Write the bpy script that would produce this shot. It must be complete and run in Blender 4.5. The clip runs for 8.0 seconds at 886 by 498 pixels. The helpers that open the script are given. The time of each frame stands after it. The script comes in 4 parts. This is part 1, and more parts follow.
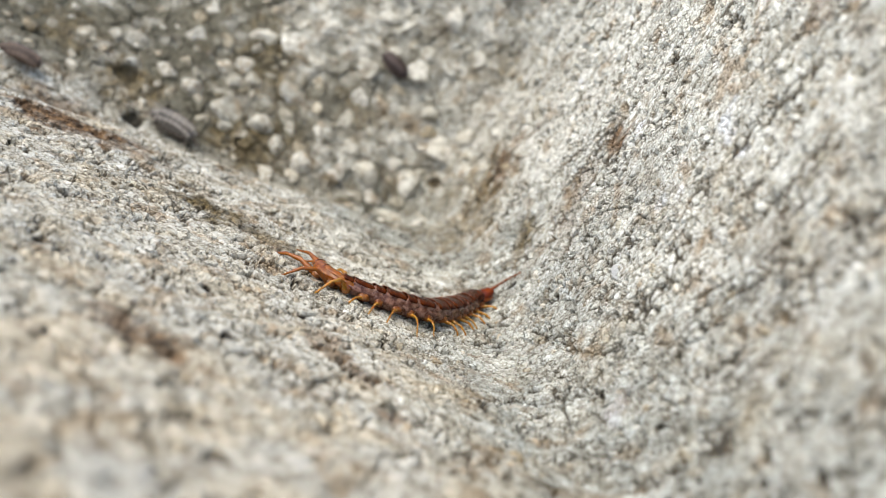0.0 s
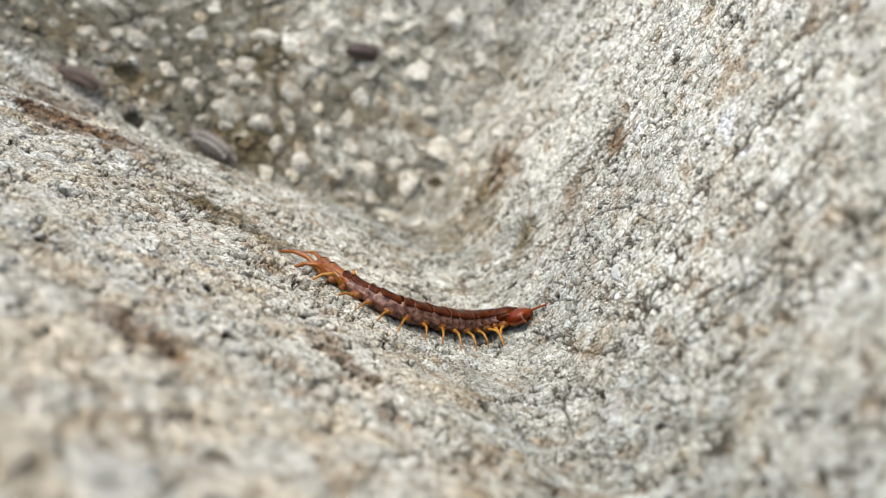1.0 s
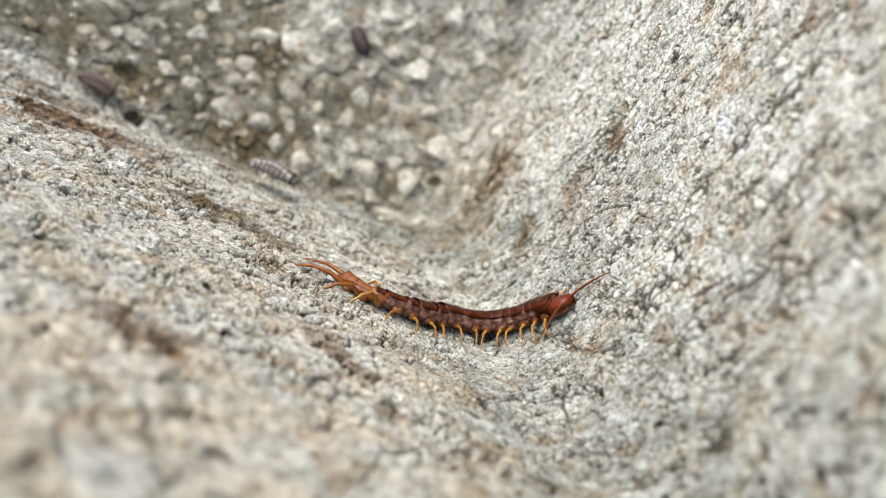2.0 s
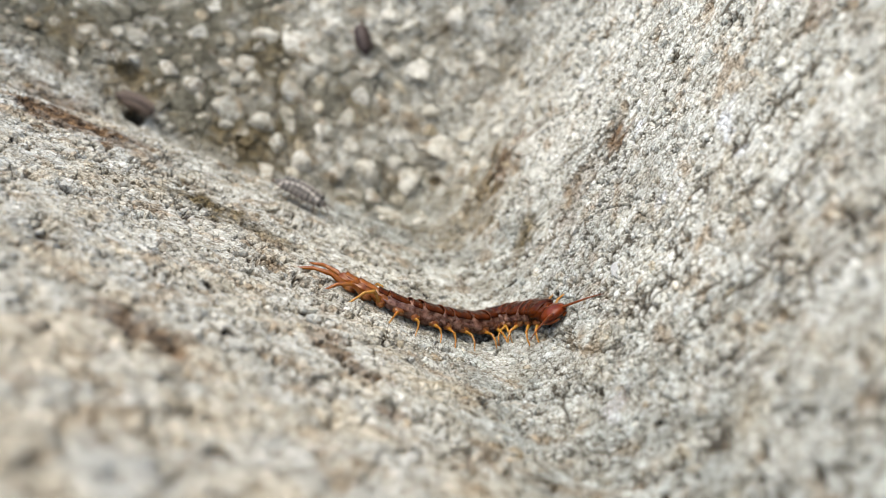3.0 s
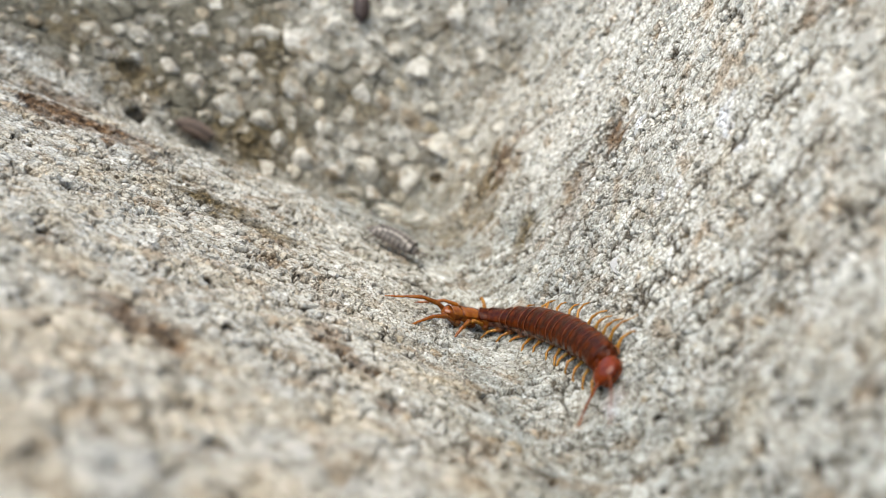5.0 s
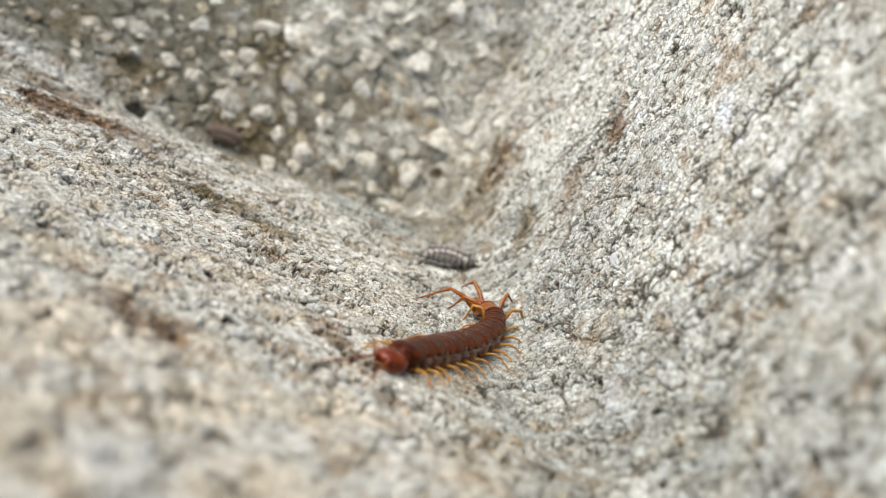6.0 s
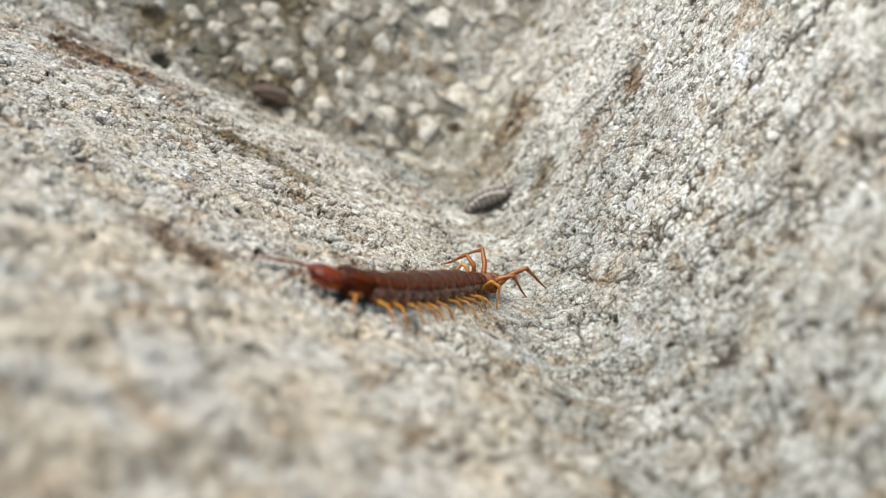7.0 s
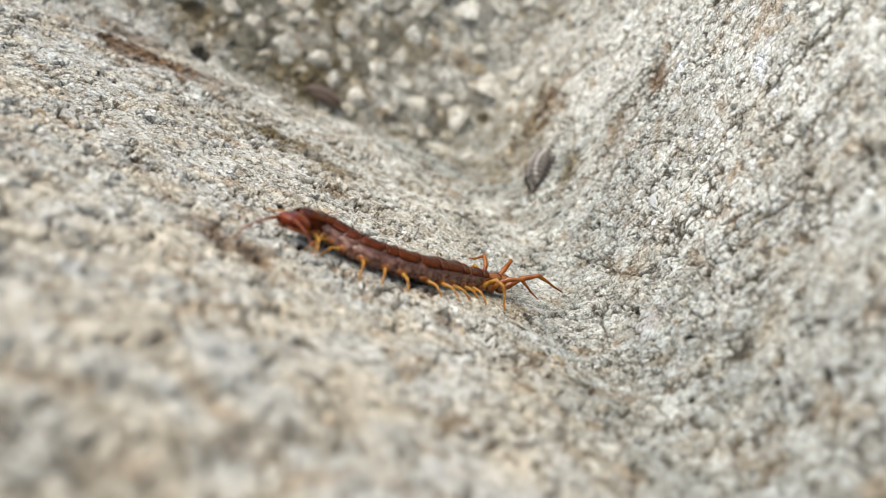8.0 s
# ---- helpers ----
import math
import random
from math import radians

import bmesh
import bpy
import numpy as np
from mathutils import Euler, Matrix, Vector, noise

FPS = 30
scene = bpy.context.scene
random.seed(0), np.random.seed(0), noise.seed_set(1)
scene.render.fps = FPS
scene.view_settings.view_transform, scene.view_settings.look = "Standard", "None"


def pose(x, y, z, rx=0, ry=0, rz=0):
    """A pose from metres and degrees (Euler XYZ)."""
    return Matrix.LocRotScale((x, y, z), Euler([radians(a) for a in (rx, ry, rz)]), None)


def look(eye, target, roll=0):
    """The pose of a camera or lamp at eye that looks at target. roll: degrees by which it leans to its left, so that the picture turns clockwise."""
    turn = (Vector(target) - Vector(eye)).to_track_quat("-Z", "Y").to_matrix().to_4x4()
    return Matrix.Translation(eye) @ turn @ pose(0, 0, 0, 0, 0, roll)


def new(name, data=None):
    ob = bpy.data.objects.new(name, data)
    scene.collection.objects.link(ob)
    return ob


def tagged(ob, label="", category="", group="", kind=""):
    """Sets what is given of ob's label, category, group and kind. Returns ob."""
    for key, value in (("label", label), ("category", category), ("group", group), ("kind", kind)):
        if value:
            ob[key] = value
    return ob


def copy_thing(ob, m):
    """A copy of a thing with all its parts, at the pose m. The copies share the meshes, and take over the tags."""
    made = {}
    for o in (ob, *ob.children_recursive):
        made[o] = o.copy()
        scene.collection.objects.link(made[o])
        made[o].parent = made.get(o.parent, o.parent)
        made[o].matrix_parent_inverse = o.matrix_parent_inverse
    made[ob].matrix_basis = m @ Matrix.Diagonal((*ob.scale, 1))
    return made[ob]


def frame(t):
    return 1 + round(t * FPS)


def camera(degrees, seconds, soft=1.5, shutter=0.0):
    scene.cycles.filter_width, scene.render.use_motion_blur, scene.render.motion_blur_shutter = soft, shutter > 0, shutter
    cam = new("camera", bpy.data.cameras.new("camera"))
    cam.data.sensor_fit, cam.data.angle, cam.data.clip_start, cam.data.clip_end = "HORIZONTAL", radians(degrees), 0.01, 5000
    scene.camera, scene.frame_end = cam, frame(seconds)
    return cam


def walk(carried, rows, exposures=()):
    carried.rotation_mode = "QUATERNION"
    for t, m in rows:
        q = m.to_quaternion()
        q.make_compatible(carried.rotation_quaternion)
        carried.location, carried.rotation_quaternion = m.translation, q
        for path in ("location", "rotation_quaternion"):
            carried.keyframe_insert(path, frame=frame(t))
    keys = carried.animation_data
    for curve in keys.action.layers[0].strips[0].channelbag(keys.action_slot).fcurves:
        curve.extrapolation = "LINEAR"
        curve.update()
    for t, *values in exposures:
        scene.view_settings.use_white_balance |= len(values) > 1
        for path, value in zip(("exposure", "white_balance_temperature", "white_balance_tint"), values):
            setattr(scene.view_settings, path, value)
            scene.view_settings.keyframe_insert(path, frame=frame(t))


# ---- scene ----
import itertools

# ---- camera ----
cam = camera(48.5, 8.0, soft=1.0, shutter=0.4)
cam.data.dof.use_dof = True
cam.data.dof.focus_distance = 0.119
cam.data.dof.aperture_fstop = 21
PATH = [
    (0, 0, 0, 0.25, 62, 0, 0),
    (0.5, 3e-05, -9e-05, 0.2501, 61.988, 0.007, 0.024),
    (1, -2e-05, -0.00017, 0.25016, 61.97, 0.002, 0.034),
    (1.5, 9e-05, -0.00026, 0.25004, 61.964, -0.005, 0.047),
    (3, 0.00011, -0.00046, 0.25004, 61.947, 0.002, 0.088),
    (3.5, 0.00011, -0.00052, 0.25011, 61.947, 0.009, 0.114),
    (4, 0.00014, -0.00069, 0.25015, 61.939, 0.006, 0.144),
    (4.5, 0.00024, -0.0008, 0.25001, 61.913, 0.02, 0.167),
    (6, 0.00044, -0.00118, 0.24979, 61.664, 0.029, 0.26),
    (6.5, 0.0003, -0.00136, 0.2497, 61.054, -0.094, 0.446),
    (6.6, 0.00016, -0.00192, 0.24956, 60.9, -0.112, 0.533),
    (6.7, -5e-05, -0.00283, 0.24935, 60.651, -0.142, 0.673),
    (6.8, -0.00034, -0.00409, 0.24907, 60.307, -0.182, 0.867),
    (6.9, -0.00057, -0.00509, 0.24885, 60.034, -0.212, 1.02),
    (7, -0.0007, -0.00571, 0.24873, 59.868, -0.231, 1.114),
    (7.5, -0.00043, -0.00779, 0.25075, 58.999, -0.079, 1.924),
    (8, -0.00107, -0.00973, 0.25342, 58.507, 0.354, 2.59),
]
walk(cam, [(t, pose(*p)) for t, *p in PATH])

# ---- light: a bright overcast sky, softly brighter from high on one side ----
SUN_UP, SUN_ROUND = 74.0, 255.0  # degrees above the horizon, and round from +y towards +x
world = bpy.data.worlds.new("sky")
scene.world = world
world.use_nodes = True
wn = world.node_tree.nodes
sky = wn.new("ShaderNodeTexSky")
sky.sky_type = "NISHITA"
sky.sun_disc = False
sky.sun_elevation = radians(SUN_UP)
sky.sun_rotation = radians(SUN_ROUND)
sky.air_density, sky.dust_density, sky.ozone_density = 1.0, 3.0, 1.0
world.node_tree.links.new(sky.outputs[0], wn["Background"].inputs[0])
wn["Background"].inputs[1].default_value = 0.15
sun = new("sun", bpy.data.lights.new("sun", "SUN"))
sun.data.energy = 1.55
sun.data.angle = radians(60)
sun.data.color = (0.98, 0.955, 0.83)
sun.matrix_world = look((math.sin(radians(SUN_ROUND)) * math.cos(radians(SUN_UP)), math.cos(radians(SUN_ROUND)) * math.cos(radians(SUN_UP)), math.sin(radians(SUN_UP))), (0, 0, 0))
scene.view_settings.exposure = 1.0


# ---- materials ----
def nodes_of(name, rough=0.8):
    m = bpy.data.materials.new(name)
    m.use_nodes = True
    b = m.node_tree.nodes["Principled BSDF"]
    b.inputs["Roughness"].default_value = rough
    return m, m.node_tree, b


def node(tree, kind, **values):
    n = tree.nodes.new("ShaderNode" + kind)
    for k, v in values.items():
        if k in n.inputs:
            n.inputs[k].default_value = v
    return n


def ramp(tree, source, stops):
    r = tree.nodes.new("ShaderNodeValToRGB")
    e = r.color_ramp.elements
    while len(e) < len(stops):
        e.new(0.5)
    for i, (at, c) in enumerate(stops):
        e[i].position, e[i].color = at, (*c, 1)
    tree.links.new(source, r.inputs[0])
    return r.outputs[0]


def mixed(tree, a, b, factor, blend="MIX"):
    """a and b: sockets or colours; factor: a socket or a number."""
    n = tree.nodes.new("ShaderNodeMix")
    n.data_type, n.blend_type = "RGBA", blend
    for value, at in ((factor, 0), (a, 6), (b, 7)):
        if isinstance(value, bpy.types.NodeSocket):
            tree.links.new(value, n.inputs[at])
        else:
            n.inputs[at].default_value = value if at == 0 else (*value, 1)
    return n.outputs[2]


def noise_of(tree, scale, detail=3.0, rough=0.6, coords=None):
    n = node(tree, "TexNoise", Scale=scale, Detail=detail, Roughness=rough)
    if coords is None:
        coords = tree.nodes.new("ShaderNodeTexCoord").outputs["Object"]
    tree.links.new(coords, n.inputs["Vector"])
    return n.outputs[0]


def bumped(tree, b, height, strength, distance):
    n = node(tree, "Bump", Strength=strength, Distance=distance)
    tree.links.new(height, n.inputs["Height"])
    tree.links.new(n.outputs[0], b.inputs["Normal"])


GRAIN_TINTS = [(0.0, (0.33, 0.312, 0.262)), (0.06, (0.42, 0.408, 0.362)), (0.3, (0.48, 0.478, 0.438)), (0.6, (0.524, 0.526, 0.493)),
               (0.9, (0.568, 0.573, 0.548)), (0.965, (0.62, 0.62, 0.60)), (0.975, (0.45, 0.405, 0.32)), (1.0, (0.37, 0.31, 0.22))]


def stone_material(name, source):
    """Crushed stone; its tint follows the piece, or the noise in the cement."""
    m, tree, b = nodes_of(name, 0.82)
    geo = tree.nodes.new("ShaderNodeNewGeometry")
    if source == "island":
        tint = ramp(tree, geo.outputs["Random Per Island"], GRAIN_TINTS)
    elif source == "object":
        tint = ramp(tree, tree.nodes.new("ShaderNodeObjectInfo").outputs["Random"], [(0.0, (0.30, 0.285, 0.235)), (0.35, (0.38, 0.368, 0.32)), (0.8, (0.50, 0.492, 0.45)), (0.92, (0.38, 0.35, 0.28)), (1.0, (0.30, 0.255, 0.18))])
    elif source == "pale":
        tint = ramp(tree, tree.nodes.new("ShaderNodeObjectInfo").outputs["Random"], [(0.0, (0.40, 0.39, 0.345)), (0.6, (0.47, 0.465, 0.425)), (1.0, (0.52, 0.515, 0.48))])
    else:
        # stones set in darker mortar, whose tone also runs through cracks, pores and voids
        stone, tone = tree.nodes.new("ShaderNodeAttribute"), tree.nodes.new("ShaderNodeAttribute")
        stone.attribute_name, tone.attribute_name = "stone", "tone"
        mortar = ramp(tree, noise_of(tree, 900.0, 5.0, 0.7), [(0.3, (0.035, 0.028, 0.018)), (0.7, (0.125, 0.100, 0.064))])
        mortar = mixed(tree, (0.012, 0.010, 0.008), mortar, ramp(tree, stone.outputs["Fac"], [(0.0, (0, 0, 0)), (0.14, (1, 1, 1))]))  # shade of the deep voids, painted near-black
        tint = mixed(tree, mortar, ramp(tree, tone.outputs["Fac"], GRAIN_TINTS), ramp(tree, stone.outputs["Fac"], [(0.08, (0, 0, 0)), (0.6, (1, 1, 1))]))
    cloud = ramp(tree, noise_of(tree, 1800.0, 4.0, 0.65, geo.outputs["Position"]), [(0.3, (0.80, 0.77, 0.71)), (0.55, (1.0, 1.0, 1.0))])
    tint = mixed(tree, tint, cloud, 0.8, "MULTIPLY")
    # dusty cream in broad patches, thicker on the bank than on the side wall; the slant also paints uneven light in
    lean = tree.nodes.new("ShaderNodeVectorMath")
    lean.operation, lean.inputs[1].default_value = "DOT_PRODUCT", (2.1, 1.8, 0.0)
    tree.links.new(geo.outputs["Position"], lean.inputs[0])
    dust_light = tree.nodes.new("ShaderNodeMath")
    dust_light.operation = "ADD"
    tree.links.new(lean.outputs["Value"], dust_light.inputs[0])
    tree.links.new(noise_of(tree, 150.0, 5.0, 0.6, geo.outputs["Position"]), dust_light.inputs[1])
    broad = ramp(tree, dust_light.outputs[0], [(0.47, (1.12, 1.01, 0.84)), (0.55, (1.05, 1.00, 0.90)), (0.65, (0.97, 0.955, 0.91)), (0.71, (1.13, 1.125, 1.09)), (0.79, (1.33, 1.33, 1.30))])
    tint = mixed(tree, tint, broad, 0.9, "MULTIPLY")
    # tan patches of old clay
    clay = ramp(tree, noise_of(tree, 210.0, 5.0, 0.65, geo.outputs["Position"]), [(0.54, (0.0, 0.0, 0.0)), (0.65, (0.72, 0.72, 0.72))])
    tint = mixed(tree, tint, (0.33, 0.245, 0.15), clay)
    # dark brown specks painted for pores, of their own shape
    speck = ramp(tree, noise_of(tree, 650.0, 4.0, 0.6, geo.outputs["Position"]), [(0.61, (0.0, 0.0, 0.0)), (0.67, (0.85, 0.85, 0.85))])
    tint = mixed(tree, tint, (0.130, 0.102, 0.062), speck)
    if source not in ("object", "pale"):
        # the far wall's olive-brown dirt, with its shade put into the colour
        grime_shade = tree.nodes.new("ShaderNodeAttribute")
        grime_shade.attribute_name = "grime_shade"
        tint = mixed(tree, tint, (0.150, 0.140, 0.102), grime_shade.outputs["Fac"])
        # the valley floor's cool grey and its shade, multiplied into the tint
        damp_shade = tree.nodes.new("ShaderNodeAttribute")
        damp_shade.attribute_name = "damp_shade"
        floor_tint = mixed(tree, (1.0, 1.0, 1.0), (0.62, 0.65, 0.67), damp_shade.outputs["Fac"])
        tint = mixed(tree, tint, floor_tint, 1.0, "MULTIPLY")
        patches = noise_of(tree, 700.0, 3.0, 0.6, geo.outputs["Position"])
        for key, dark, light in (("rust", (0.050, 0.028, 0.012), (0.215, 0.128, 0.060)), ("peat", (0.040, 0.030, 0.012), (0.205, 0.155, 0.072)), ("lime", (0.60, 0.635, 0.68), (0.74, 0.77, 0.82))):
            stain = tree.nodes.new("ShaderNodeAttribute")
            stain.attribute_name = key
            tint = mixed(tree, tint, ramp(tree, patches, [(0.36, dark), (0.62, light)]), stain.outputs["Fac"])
    b.inputs["Specular IOR Level"].default_value = 0.35
    # grains and finer grit: sharp little facets, some with open, dark seams between them
    wobble = node(tree, "TexNoise", Scale=1500.0, Detail=3.0)
    tree.links.new(geo.outputs["Position"], wobble.inputs["Vector"])
    shift = tree.nodes.new("ShaderNodeVectorMath")
    shift.operation, shift.inputs[1].default_value = "MULTIPLY_ADD", (0.0006, 0.0006, 0.0006)
    tree.links.new(wobble.outputs["Color"], shift.inputs[0])
    tree.links.new(geo.outputs["Position"], shift.inputs[2])
    open_seams = noise_of(tree, 900.0, 3.0, 0.6, geo.outputs["Position"])
    height = noise_of(tree, 3500.0, 4.0, 0.7, geo.outputs["Position"])
    for scale, seam_width, dark, tones in ((2600.0, 0.13, (0.43, 0.368, 0.285), 0.6), (1150.0, 0.13, (0.21, 0.165, 0.105), 0.9)):
        seams = node(tree, "TexVoronoi", Scale=scale, Randomness=1.0)
        seams.feature = "DISTANCE_TO_EDGE"
        flake = node(tree, "TexVoronoi", Scale=scale, Randomness=1.0)
        for n in (seams, flake):
            tree.links.new(shift.outputs[0], n.inputs["Vector"])
        edge = ramp(tree, seams.outputs["Distance"], [(0.0, dark), (0.35 * seam_width, tuple(0.5 * c + 0.5 for c in dark)), (seam_width, (1.0, 1.0, 1.0))])
        gaping = ramp(tree, open_seams, [(0.36, (0.08, 0.08, 0.08)), (0.58, (1.0, 1.0, 1.0))])
        tint = mixed(tree, tint, mixed(tree, (1.0, 1.0, 1.0), edge, gaping), 1.0, "MULTIPLY")
        tint = mixed(tree, tint, ramp(tree, flake.outputs["Color"], [(0.1, (0.80, 0.78, 0.74)), (0.45, (1.03, 1.03, 1.02)), (0.8, (1.18, 1.18, 1.18))]), tones, "MULTIPLY")
        facet = mixed(tree, ramp(tree, seams.outputs["Distance"], [(0.0, (0, 0, 0)), (2.0 * seam_width, (1, 1, 1))]), flake.outputs["Color"], 0.3)
        height = mixed(tree, height, facet, 0.45)
    tree.links.new(tint, b.inputs["Base Color"])
    bumped(tree, b, height, 0.8, 0.00025)
    return m


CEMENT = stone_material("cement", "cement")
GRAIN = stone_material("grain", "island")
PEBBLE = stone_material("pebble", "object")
PALE_PEBBLE = stone_material("pale_pebble", "pale")


def quartz_material():
    m, tree, b = nodes_of("quartz", 0.45)
    tree.links.new(ramp(tree, noise_of(tree, 900.0, 4.0, 0.6), [(0.35, (0.40, 0.395, 0.37)), (0.65, (0.56, 0.56, 0.54))]), b.inputs["Base Color"])
    bumped(tree, b, noise_of(tree, 2500.0, 4.0), 0.4, 0.0002)
    return m


def dew_material():
    m, tree, b = nodes_of("dew", 0.02)
    b.inputs["Transmission Weight"].default_value = 1.0
    b.inputs["IOR"].default_value = 1.33
    return m


QUARTZ = quartz_material()
DEW = dew_material()


def soil_material():
    m, tree, b = nodes_of("soil", 0.95)
    tree.links.new(ramp(tree, noise_of(tree, 14.0, 8.0, 0.65), [(0.3, (0.05, 0.035, 0.022)), (0.7, (0.16, 0.115, 0.075))]), b.inputs["Base Color"])
    bumped(tree, b, noise_of(tree, 60.0, 6.0, 0.7), 0.8, 0.01)
    return m


def shell_material(name, dark, light, rough, scale=900.0, coat=0.0, soft=0.0, dimples=0.0, gloss=0.11):
    """Chitin: two tones in fine mottles, glossy, a little translucent where soft is set, wrinkled where dimples are."""
    m, tree, b = nodes_of(name, rough)
    mottle = noise_of(tree, scale, 3.0, 0.6)
    tree.links.new(ramp(tree, mottle, [(0.36, dark), (0.66, light)]), b.inputs["Base Color"])
    b.inputs["Specular IOR Level"].default_value = gloss
    b.inputs["Coat Weight"].default_value = coat
    b.inputs["Coat Roughness"].default_value = 0.09
    if soft:
        b.inputs["Subsurface Weight"].default_value = soft
        b.inputs["Subsurface Radius"].default_value = (1.0, 0.45, 0.15)
        b.inputs["Subsurface Scale"].default_value = 0.0005
    bumped(tree, b, mixed(tree, noise_of(tree, scale * 4, 2.0), noise_of(tree, 620.0, 2.0), dimples), 0.25 + 0.5 * dimples, 0.00006 + 0.0006 * dimples)
    return m


SHELL = shell_material("tergite_chitin", (0.026, 0.0042, 0.0007), (0.078, 0.0155, 0.0018), 0.16, coat=0.07, dimples=0.6, gloss=0.07)
HEAD_SHELL = shell_material("head_chitin", (0.070, 0.0085, 0.0012), (0.150, 0.024, 0.003), 0.16, coat=0.3, soft=0.1)
FLANK = shell_material("flank_membrane", (0.075, 0.027, 0.015), (0.260, 0.140, 0.100), 0.24, 1000.0, coat=0.45, soft=0.15, dimples=0.6)
RIM = shell_material("rim_chitin", (0.090, 0.022, 0.006), (0.150, 0.042, 0.011), 0.3, coat=0.3)
AMBER = shell_material("leg_chitin", (0.235, 0.098, 0.013), (0.400, 0.205, 0.040), 0.26, coat=0.35, soft=0.4)
RUST = shell_material("hind_leg_chitin", (0.155, 0.038, 0.004), (0.275, 0.088, 0.010), 0.18, coat=0.6, soft=0.2)
FEELER = shell_material("feeler_chitin", (0.105, 0.022, 0.006), (0.190, 0.050, 0.014), 0.4, soft=0.2)
COXA = shell_material("coxa_chitin", (0.130, 0.038, 0.008), (0.270, 0.110, 0.030), 0.30, 1200.0, coat=0.3, soft=0.3)
CLAW = shell_material("claw_chitin", (0.160, 0.030, 0.004), (0.260, 0.068, 0.009), 0.2, coat=0.5, soft=0.2)
EYE = shell_material("eye_black", (0.007, 0.007, 0.007), (0.014, 0.010, 0.008), 0.15, coat=0.6)


def louse_material(name, dark, light, edge):
    """Slate chitin with rows of pale patches and a dark hind margin on each plate."""
    m, tree, b = nodes_of(name, 0.5)
    coords = tree.nodes.new("ShaderNodeTexCoord").outputs["Object"]
    xyz = tree.nodes.new("ShaderNodeSeparateXYZ")
    tree.links.new(coords, xyz.inputs[0])
    mottle = ramp(tree, noise_of(tree, 1500.0, 3.0, 0.65, coords), [(0.38, dark), (0.62, light)])
    # pale patches in rows on either side of the back
    wave = xyz.outputs[1]
    for kind, by in (("ABSOLUTE", 0.0), ("MULTIPLY", 5600.0), ("SINE", 0.0)):
        n = tree.nodes.new("ShaderNodeMath")
        n.operation, n.inputs[1].default_value = kind, by
        tree.links.new(wave, n.inputs[0])
        wave = n.outputs[0]
    patch = ramp(tree, wave, [(0.35, (0.0, 0.0, 0.0)), (0.75, (0.75, 0.75, 0.75))])
    tone = mixed(tree, mottle, edge, patch)
    span = tree.nodes.new("ShaderNodeMapRange")
    for k, v in ((1, -0.0002), (2, -0.00052), (3, 0.0), (4, 0.85)):
        span.inputs[k].default_value = v
    tree.links.new(xyz.outputs[0], span.inputs[0])
    tree.links.new(mixed(tree, tone, dark, span.outputs[0]), b.inputs["Base Color"])
    b.inputs["Specular IOR Level"].default_value = 0.3
    bumped(tree, b, noise_of(tree, 5000.0, 2.0), 0.3, 0.00005)
    return m


LOUSE = louse_material("woodlouse_shell", (0.042, 0.036, 0.030), (0.19, 0.167, 0.142), (0.40, 0.36, 0.31))
LOUSE_DARK = louse_material("dark_woodlouse_shell", (0.024, 0.016, 0.014), (0.061, 0.041, 0.034), (0.088, 0.061, 0.051))
LOUSE_BROWN = louse_material("brown_woodlouse_shell", (0.050, 0.034, 0.024), (0.108, 0.075, 0.054), (0.190, 0.138, 0.105))
LOUSE_LIMB = shell_material("woodlouse_limb", (0.082, 0.061, 0.048), (0.163, 0.129, 0.102), 0.5)
SOIL = soil_material()

# ---- the hollow in the block: its shape, in the block's own space (x across, y away, z out of the face) ----
BLOCK = pose(0, 0.0976, 0.1904, 22, 0, 0)
MM = 0.001


def relief(x, y):
    """Height of the smoothed face: a near bank that drops off behind its crest, a valley side, a steep wall across and a far wall, run together softly."""
    u, v = x * 100, y * 100
    far_slope = -9.838 - 1.233 * u + 0.797 * v + 0.021 * u * u + 0.138 * u * v
    side_wall = -2.543 + 1.130 * u - 0.457 * v + 0.185 * u * u + 0.055 * u * v + 0.011 * v * v
    back_wall = -21.984 + 1.888 * u + 2.038 * v + 0.223 * u * u
    bank = -0.700 - 0.633 * u - 0.842 * v - 0.008 * u * u - 0.010 * u * v + 0.011 * v * v
    drop = 5.076 - 0.439 * u - 1.968 * v
    bank = -0.25 * np.logaddexp(-bank / 0.25, -drop / 0.25)
    k = 0.680
    h = k * np.logaddexp(np.logaddexp(far_slope / k, side_wall / k), np.logaddexp(back_wall / k, bank / k))
    top = 6.0
    return (h - 0.35 * np.logaddexp(0, (h - top) / 0.35)) / 100


def slope(x, y, e=2e-4):
    """Unit normals of the smoothed face."""
    gx = (relief(x + e, y) - relief(x - e, y)) / (2 * e)
    gy = (relief(x, y + e) - relief(x, y - e)) / (2 * e)
    n = np.stack([-gx, -gy, np.ones_like(gx)], -1)
    return n / np.linalg.norm(n, axis=-1, keepdims=True)


LATTICE = np.random.RandomState(5).rand(512, 512)


